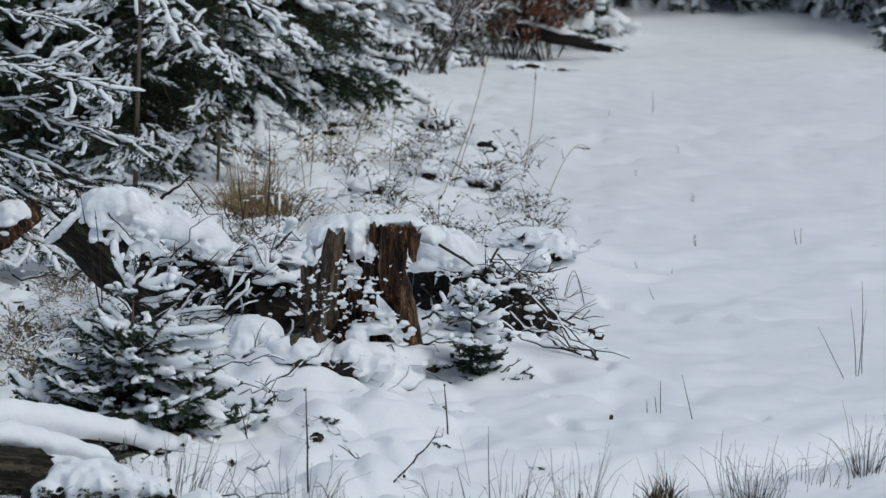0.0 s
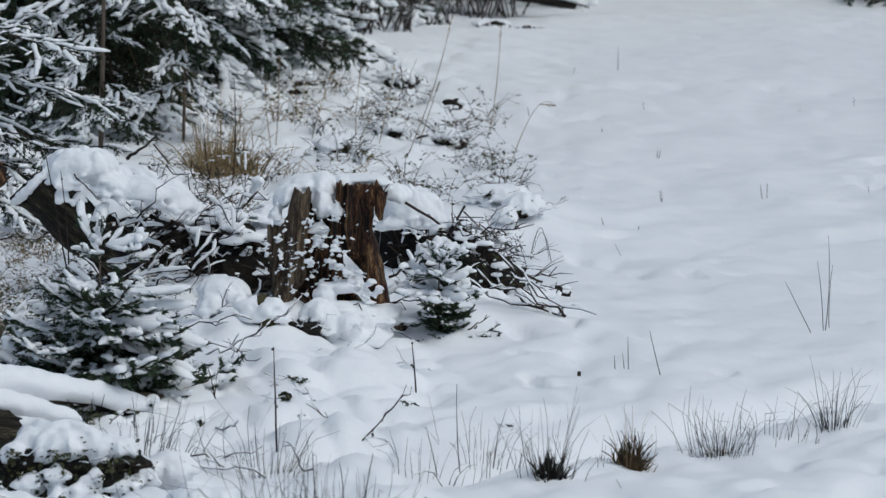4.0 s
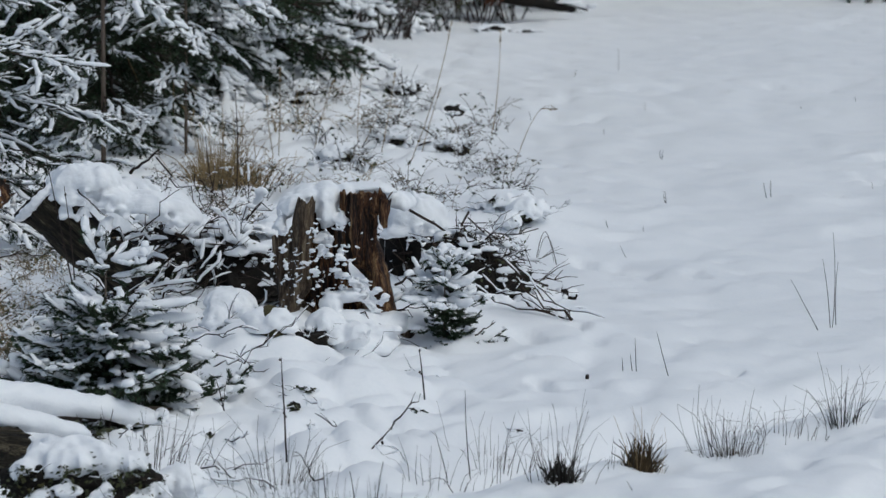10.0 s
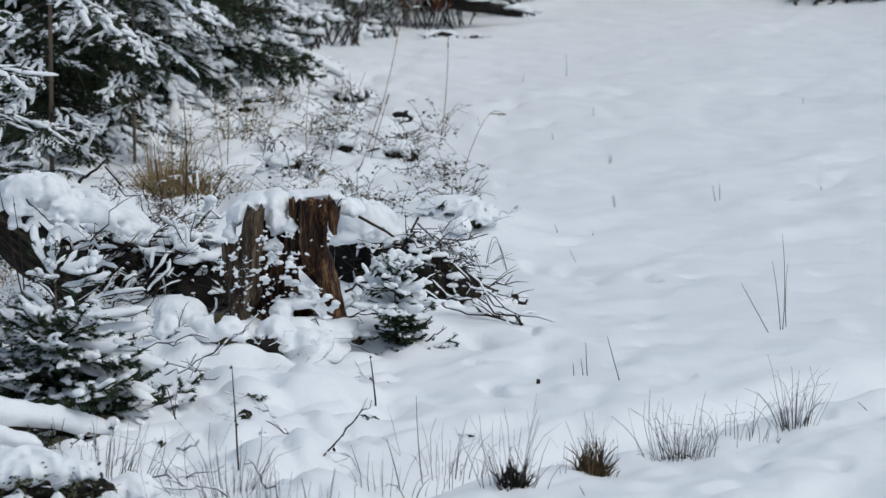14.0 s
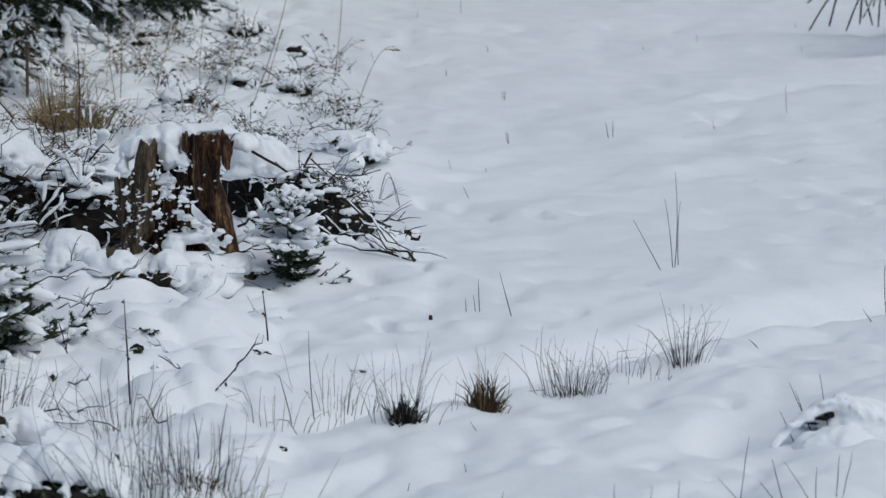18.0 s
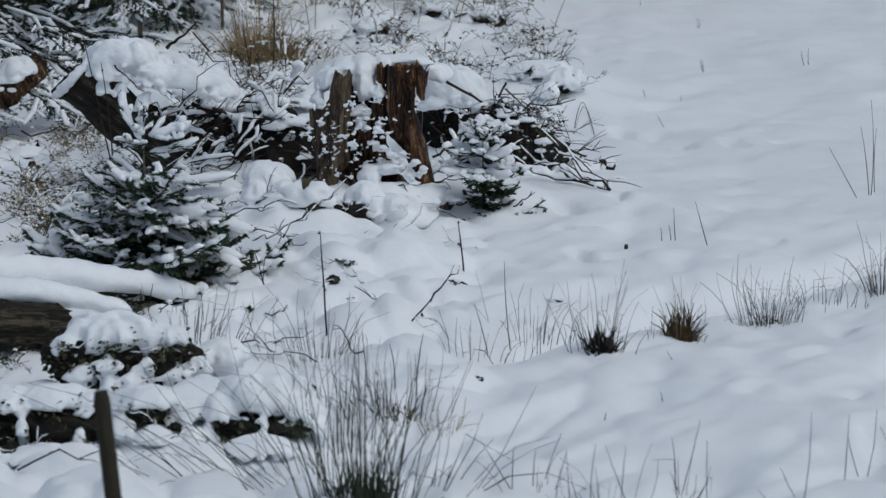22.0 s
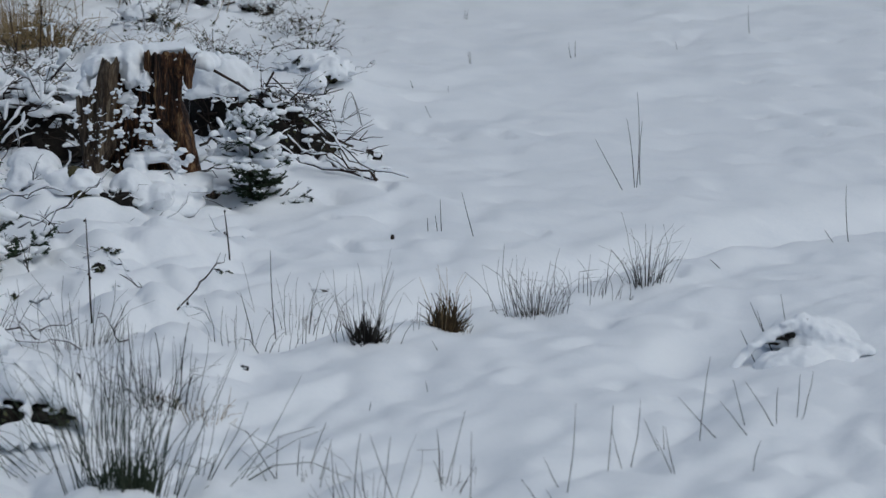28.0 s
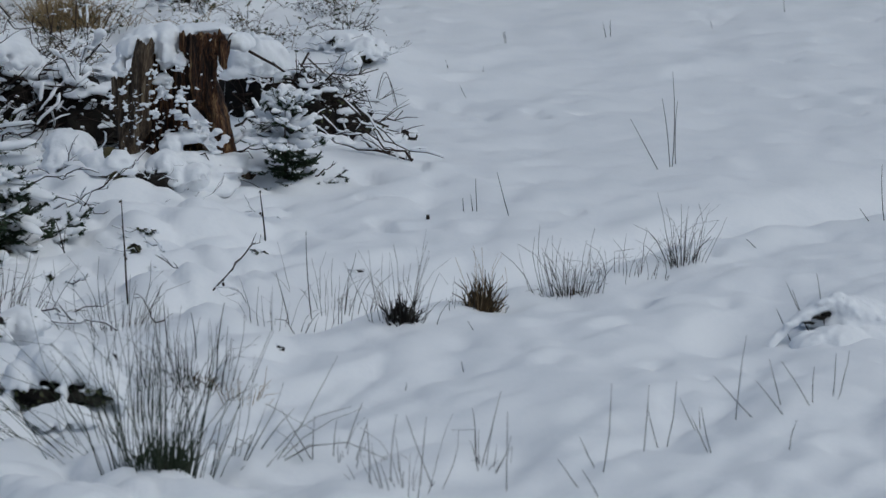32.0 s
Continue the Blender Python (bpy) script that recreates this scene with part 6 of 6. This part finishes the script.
# ---------------------------------------------------------------- far shrubs
def shrub(name, x, y, label, seed, height, width, stems, leafmat, leaves, snow, mat=TWIG, lean=0.0, leaf_size=0.06, thick=0.009, category="shrub"):
    r = random.Random(seed)
    o = thing(name, x, y, gz(x, y) - 0.03, label, category)
    lf = Shape()
    for i in range(stems):
        s, sn = Shape(), Shape()
        az = r.uniform(0, 6.28)
        ln = height * r.uniform(0.5, 1.1)
        pts = [Vector((r.uniform(-0.2, 0.2) * width, r.uniform(-0.2, 0.2), 0))]
        d = Vector((math.cos(az) * width * 0.5 / height + lean, math.sin(az) * 0.3, 1)).normalized()
        for j in range(8):
            d = (d + Vector((r.uniform(-0.2, 0.2) + lean * 0.15, r.uniform(-0.15, 0.15), -0.06 * (j > 3) - abs(lean) * 0.2))).normalized()
            pts.append(pts[-1] + d * ln / 8)
        tube(s, pts, [thick * (1 - 0.09 * j) for j in range(9)], 4)
        lines = [pts]
        for j in range(7):
            k = r.randint(2, 7)
            e = (pts[k] - pts[k - 1]).normalized()
            e = (e + Vector((r.uniform(-1, 1), r.uniform(-0.6, 0.6), r.uniform(-0.5, 0.5)))).normalized()
            q = [pts[k], pts[k] + e * ln * 0.12, pts[k] + e * ln * 0.24 - Vector((0, 0, 0.03 * ln))]
            tube(s, q, [thick * 0.4, thick * 0.3, thick * 0.2], 3)
            lines.append(q)
            for m in range(leaves):
                leaf(lf, q[1].lerp(q[2], r.random()) + Vector((r.uniform(-0.05, 0.05), r.uniform(-0.05, 0.05), r.uniform(-0.05, 0.05))), Vector((r.uniform(-1, 1), r.uniform(-1, 1), r.uniform(-1, 0.3))).normalized(), leaf_size * r.uniform(0.6, 1.2), r)
        b = part("branch", s, mat, o)
        if snow:
            for q in lines:
                snow_line(sn, q, 0.010 * snow, 0.011 * snow, r, step=0.04, gap=0.42, lift=0.003)
            if sn.v:
                part("snow", sn, SNOW, b, kind="stuff")
    if lf.v:
        part("foliage", lf, leafmat, o, smooth=False, kind="stuff")


shrub("beech_shrub", -0.98, 45.32, "young beech shrub keeping its russet leaves under snow", 131, 1.5, 1.2, 18, RUSSET, 14, 0.9, leaf_size=0.075)
shrub("beech_shrub", -1.30, 45.12, "young beech shrub with brown withered leaves", 132, 1.3, 1.2, 16, RUSSET, 10, 1.0, leaf_size=0.065)
shrub("bare_shrub", -2.09, 42.50, "dense bare brown shrub dusted with snow", 133, 1.5, 1.6, 26, RUSSET, 2, 0.8, leaf_size=0.04)
shrub("bare_shrub", -1.71, 43.84, "bushy snow-dusted shrub at the wood edge", 134, 1.2, 1.4, 24, LEAF, 4, 1.1, leaf_size=0.05)
shrub("bare_shrub", -2.42, 41.79, "bare shrub with thin brown twigs", 135, 1.9, 1.5, 24, RUSSET, 2, 0.6, leaf_size=0.04)
shrub("bent_bush", 3.43, 48.72, "bush bent to the ground by snow", 136, 1.5, 1.4, 16, LEAF, 2, 1.6, lean=0.9, thick=0.016)
shrub("bent_bush", 4.22, 48.33, "snow-loaded bush with arching twigs", 137, 1.3, 1.6, 18, LEAF, 3, 1.5, lean=0.4, thick=0.012)
px, py, pz = -1.154, 45.130, 0.276
qx, qy, qz = -0.195, 45.130, 0.079
log("fallen_tree", (px, py, pz), (qx, qy, qz), 0.10, "dark fallen trunk at the wood edge", SHADED_SOIL, snow=0.03, seed=12, taper=0.7, snow_gap=0.55, drip=False)
dark_patch(-0.99, 43.45, 0.14, 0.10)
dark_patch(-0.65, 43.76, 0.10, 0.05)


# ---------------------------------------------------------------- boughs reaching into the view
def edge_spruce(x, y, height, label, seed, reaches, boughs, size, az0, girth=0.05):
    r = random.Random(seed)
    o = thing("spruce", x, y, gz(x, y) - 0.05, label, "spruce tree")
    s = Shape()
    tube(s, [(0, 0, 0), (0.01, 0, height * 0.5), (0, 0, height)], [girth, girth * 0.7, girth * 0.16], 8)
    part("trunk", s, TRUNK, o)
    for h, ln, az, tip in reaches:
        bough(o, r.choice(boughs), pose(0, 0, h, r.uniform(-12, 12), tip, az0 + az) @ Matrix.Diagonal((ln / size, ln / size, ln / size, 1)))
    return o


edge_spruce(-4.72, 26.71, 3.2, "spruce with long boughs sagging under snow", 141,
            [(0.95, 2.1, -4, 2), (0.8, 1.7, -14, 4), (1.15, 1.7, 6, -4), (0.6, 1.5, -24, 2), (1.4, 1.5, -10, -8), (1.7, 1.3, 5, -10), (0.5, 1.2, -45, 0), (1.0, 1.3, -50, 0), (2.0, 1.1, 20, -5), (1.2, 1.0, -90, 0), (2.3, 0.9, -30, -10), (1.0, 1.2, 120, 0), (1.5, 1.2, 180, 0)], BOUGHS_LONG, 2.0, 0)
edge_spruce(-3.55, 30.60, 3.4, "thin spruce with a bare grey stem and fans of snowy twigs", 143,
            [(0.89, 0.80, 200, 6), (0.95, 0.55, 235, 2), (0.91, 0.30, 0, -2), (1.14, 0.60, 190, 4), (1.31, 0.95, 205, 8), (1.42, 0.80, -25, 8), (1.56, 0.90, 170, 6), (1.62, 0.80, -60, 6), (0.55, 0.42, -30, 2), (0.51, 0.50, -80, 6), (0.73, 0.75, 215, 10), (0.78, 0.50, -130, 6), (0.42, 0.50, -100, 4), (0.35, 0.45, -20, 6), (0.38, 0.50, 190, 6)], BOUGHS_MID[0:3], 1.0, 0, girth=0.019)
edge_spruce(-3.03, 31.50, 3.6, "thin spruce with a bare stem and a hanging snowy bough", 144,
            [(1.18, 0.55, 172, -4), (1.12, 0.60, 185, 8), (1.02, 0.55, -15, 8), (1.08, 0.50, -70, 6), (1.37, 0.70, 200, 6), (1.50, 0.80, -30, 6), (1.63, 0.80, 150, 8), (0.78, 0.50, -110, 4), (0.56, 0.50, -60, 6), (0.50, 0.55, -150, 6), (0.41, 0.45, 0, 6)], BOUGHS_MID[0:3], 1.0, 0, girth=0.012)


def finger_spruce():
    """A young spruce whose drooping bough ends in long dark finger shoots."""
    r = random.Random(142)
    x, y = 4.48, 34.89
    z = gz(x, y)
    o = thing("spruce", x, y, z - 0.05, "young spruce with dark finger-like shoots and snow", "spruce tree")
    s = Shape()
    tube(s, [(0, 0, 0), (0.01, 0, 1.3), (0, 0, 2.6)], [0.05, 0.035, 0.008], 8)
    part("trunk", s, TRUNK, o)
    foot = Vector((x, y, z - 0.05))

    def shoot(parent, a, b, name="shoot"):
        a, b = Vector(a), Vector(b)
        s, nd, sn = Shape(), Shape(), Shape()
        d = b - a
        pts = [a + d * (i / 6) + Vector((0, 0, 0.05 * d.length * math.sin(math.pi * i / 6))) for i in range(7)]
        tube(s, pts, [0.007] * 6 + [0.005], 5)
        for p, q in zip(resample(pts, 0.006), resample(pts, 0.006)[1:]):
            ax = (q - p).normalized()
            e = ax.cross(Vector((0, 1, 0.2))).normalized()
            g = ax.cross(e)
            for m in range(4):
                t = r.uniform(0, 6.28)
                out = e * math.cos(t) + g * math.sin(t)
                tip = p + (ax * 1.4 + out).normalized() * r.uniform(0.018, 0.030)
                w = ax.cross(out).normalized() * 0.0035
                nd.add([p + w, p - w, tip], [(0, 1, 2)])
        snow_line(sn, pts, 0.009, 0.007, r, step=0.02, gap=0.42, lift=0.012)
        k = len(s.v)
        ob = part(name, s, TWIG, parent)
        part("needles", nd, NEEDLE_DARK, ob, smooth=False, kind="stuff")
        if sn.v:
            part("snow", sn, SNOW, ob, kind="stuff")

    knots = [(Vector((3.536, 36.190, 0.522)), ((3.123, 36.190, 0.423), (3.349, 36.190, 0.628), (3.256, 36.190, 0.330), (3.264, 36.190, 0.105), (3.444, 36.190, 0.130))),
             (Vector((3.717, 36.190, 0.439)), ((3.586, 36.190, 0.096), (3.593, 36.190, 0.619), (3.702, 36.190, 0.160), (3.512, 36.190, 0.463), (3.810, 36.190, 0.146))),
             (Vector((3.877, 36.190, 0.488)), ((3.721, 36.190, 0.219), (3.859, 36.190, 0.136), (3.727, 36.190, 0.732), (3.956, 36.190, 0.161), (3.807, 36.190, 0.317), (3.906, 36.190, 0.815))),
             (Vector((4.095, 36.190, 0.562)), ((3.954, 36.190, 0.268), (4.077, 36.190, 0.171), (4.199, 36.190, 0.220), (4.000, 36.190, 0.415)))]
    chain = [Vector((0, 0, 0.95)) + foot] + [k[0] for k in knots[::-1]]
    chain = [p - foot for p in chain]
    s, sn = Shape(), Shape()
    tube(s, chain, [0.02, 0.016, 0.013, 0.011, 0.008], 6)
    main = part("bough", s, TWIG, o)
    for i in range(50):
        t = r.random()
        p = chain[1].lerp(chain[-1], t) if r.random() < 0.5 else chain[1 + int(t * 2.99)].lerp(chain[2 + int(t * 2.99)], r.random())
        k = r.uniform(0.025, 0.05) * (1.2 - 0.6 * t)
        blob(sn, p + Vector((0, 0, 0.02 + k * 0.5)), k * 1.8, k * 1.4, k, r, 2, 0.3)
    snow_mass("snow", sn, main, voxel=0.012, smooth=3)
    for base, tips in knots:
        for tip in tips:
            shoot(o, base - foot, Vector(tip) - foot + Vector((0, r.uniform(-0.12, 0.12), 0)))
    for h, ln, az, tip in ((1.3, 1.0, 0, -10), (1.7, 0.8, 30, -10), (1.3, 1.0, 90, -10), (1.0, 1.0, 200, -5), (2.1, 0.6, 140, -15)):
        bough(o, r.choice(BOUGHS_MID), pose(0, 0, h, 0, tip, az))


finger_spruce()


# ---------------------------------------------------------------- sticks at the end of the brush
for i, (x, y, dx, dz, ln) in enumerate(((-0.09, 23.46, -0.35, 0.22, 0.4), (-0.17, 23.63, -0.4, 0.2, 0.45), (-0.24, 25.21, -0.3, 0.16, 0.35), (-0.08, 23.62, -0.5, 0.14, 0.5))):
    rr = random.Random(600 + i)
    o = thing("fallen_branch", x, y, gz(x, y), "thin dark branch lying from the brush onto the snow", "branch", "branches round the stump")
    stick(o, (0, 0, 0.01), (dx, 0.1, dz), 0.008, rr, snow=0.9 if i % 2 else 0.0, forks=3, name="twig")
for i, (x, y, dx, dz) in enumerate(((-1.24, 22.92, 0.3, 0.02), (-1.06, 23.09, 0.2, -0.01), (-1.78, 21.50, 0.28, 0.22), (-2.08, 22.17, 0.3, 0.06), (-0.61, 22.73, 0.1, 0.06), (-0.95, 20.02, 0.16, 0.16), (-2.10, 21.74, 0.35, 0.02), (-2.43, 16.36, 0.4, 0.02))):
    rr = random.Random(640 + i)
    o = thing("fallen_branch", x, y, gz(x, y), "dark twig half buried in the snow", "branch", "branches round the stump")
    stick(o, (0, 0, 0.03), (dx, 0.02, dz + 0.03), 0.005, rr, snow=0.9 if i in (2, 3, 6) else 0.0, forks=3, sag=-0.1, name="twig")


# ---------------------------------------------------------------- litter poking through the snow
r = random.Random(77)
# more small gaps whose shade is painted as dark blobs
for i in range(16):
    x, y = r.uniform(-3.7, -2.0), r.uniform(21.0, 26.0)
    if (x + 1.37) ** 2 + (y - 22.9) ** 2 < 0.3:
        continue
    dark_patch(x, y, r.uniform(0.025, 0.075), r.uniform(0.03, 0.075), seed=i)
for i in range(60):
    x, y = r.uniform(-3.8, -0.6), r.uniform(18.6, 26.5)
    o = thing("fallen_branch", x, y, gz(x, y), "thin twig poking out of the snow", "branch", "twigs poking out of the snow")
    a = r.uniform(0, 6.28)
    ln = r.uniform(0.12, 0.4)
    stick(o, (-math.cos(a) * ln * 0.3, 0, -0.02), (math.cos(a) * ln, math.sin(a) * 0.2, r.uniform(0.02, 0.22)), r.uniform(0.002, 0.005), r, snow=r.choice((0.0, 1.0, 1.2)), forks=r.randint(1, 4), name="twig")
for i in range(9):
    x, y = r.uniform(-3.3, -2.3), r.uniform(16.8, 20.0)
    weed(r.choice(SEEDLINGS), x, y, "dark bramble leaves poking through the snow", r.uniform(0.5, 1.0), r.uniform(0, 360), "bramble_seedling", "bramble", "brambles among the logs")
for i in range(22):
    x, y = r.uniform(-3.5, -1.7), r.uniform(21.5, 25.5)
    weed(r.choice(SEEDLINGS), x, y, "dark bramble leaves poking through the snow", r.uniform(0.5, 1.0), r.uniform(0, 360), "bramble_seedling", "bramble", "brambles round the log pile")
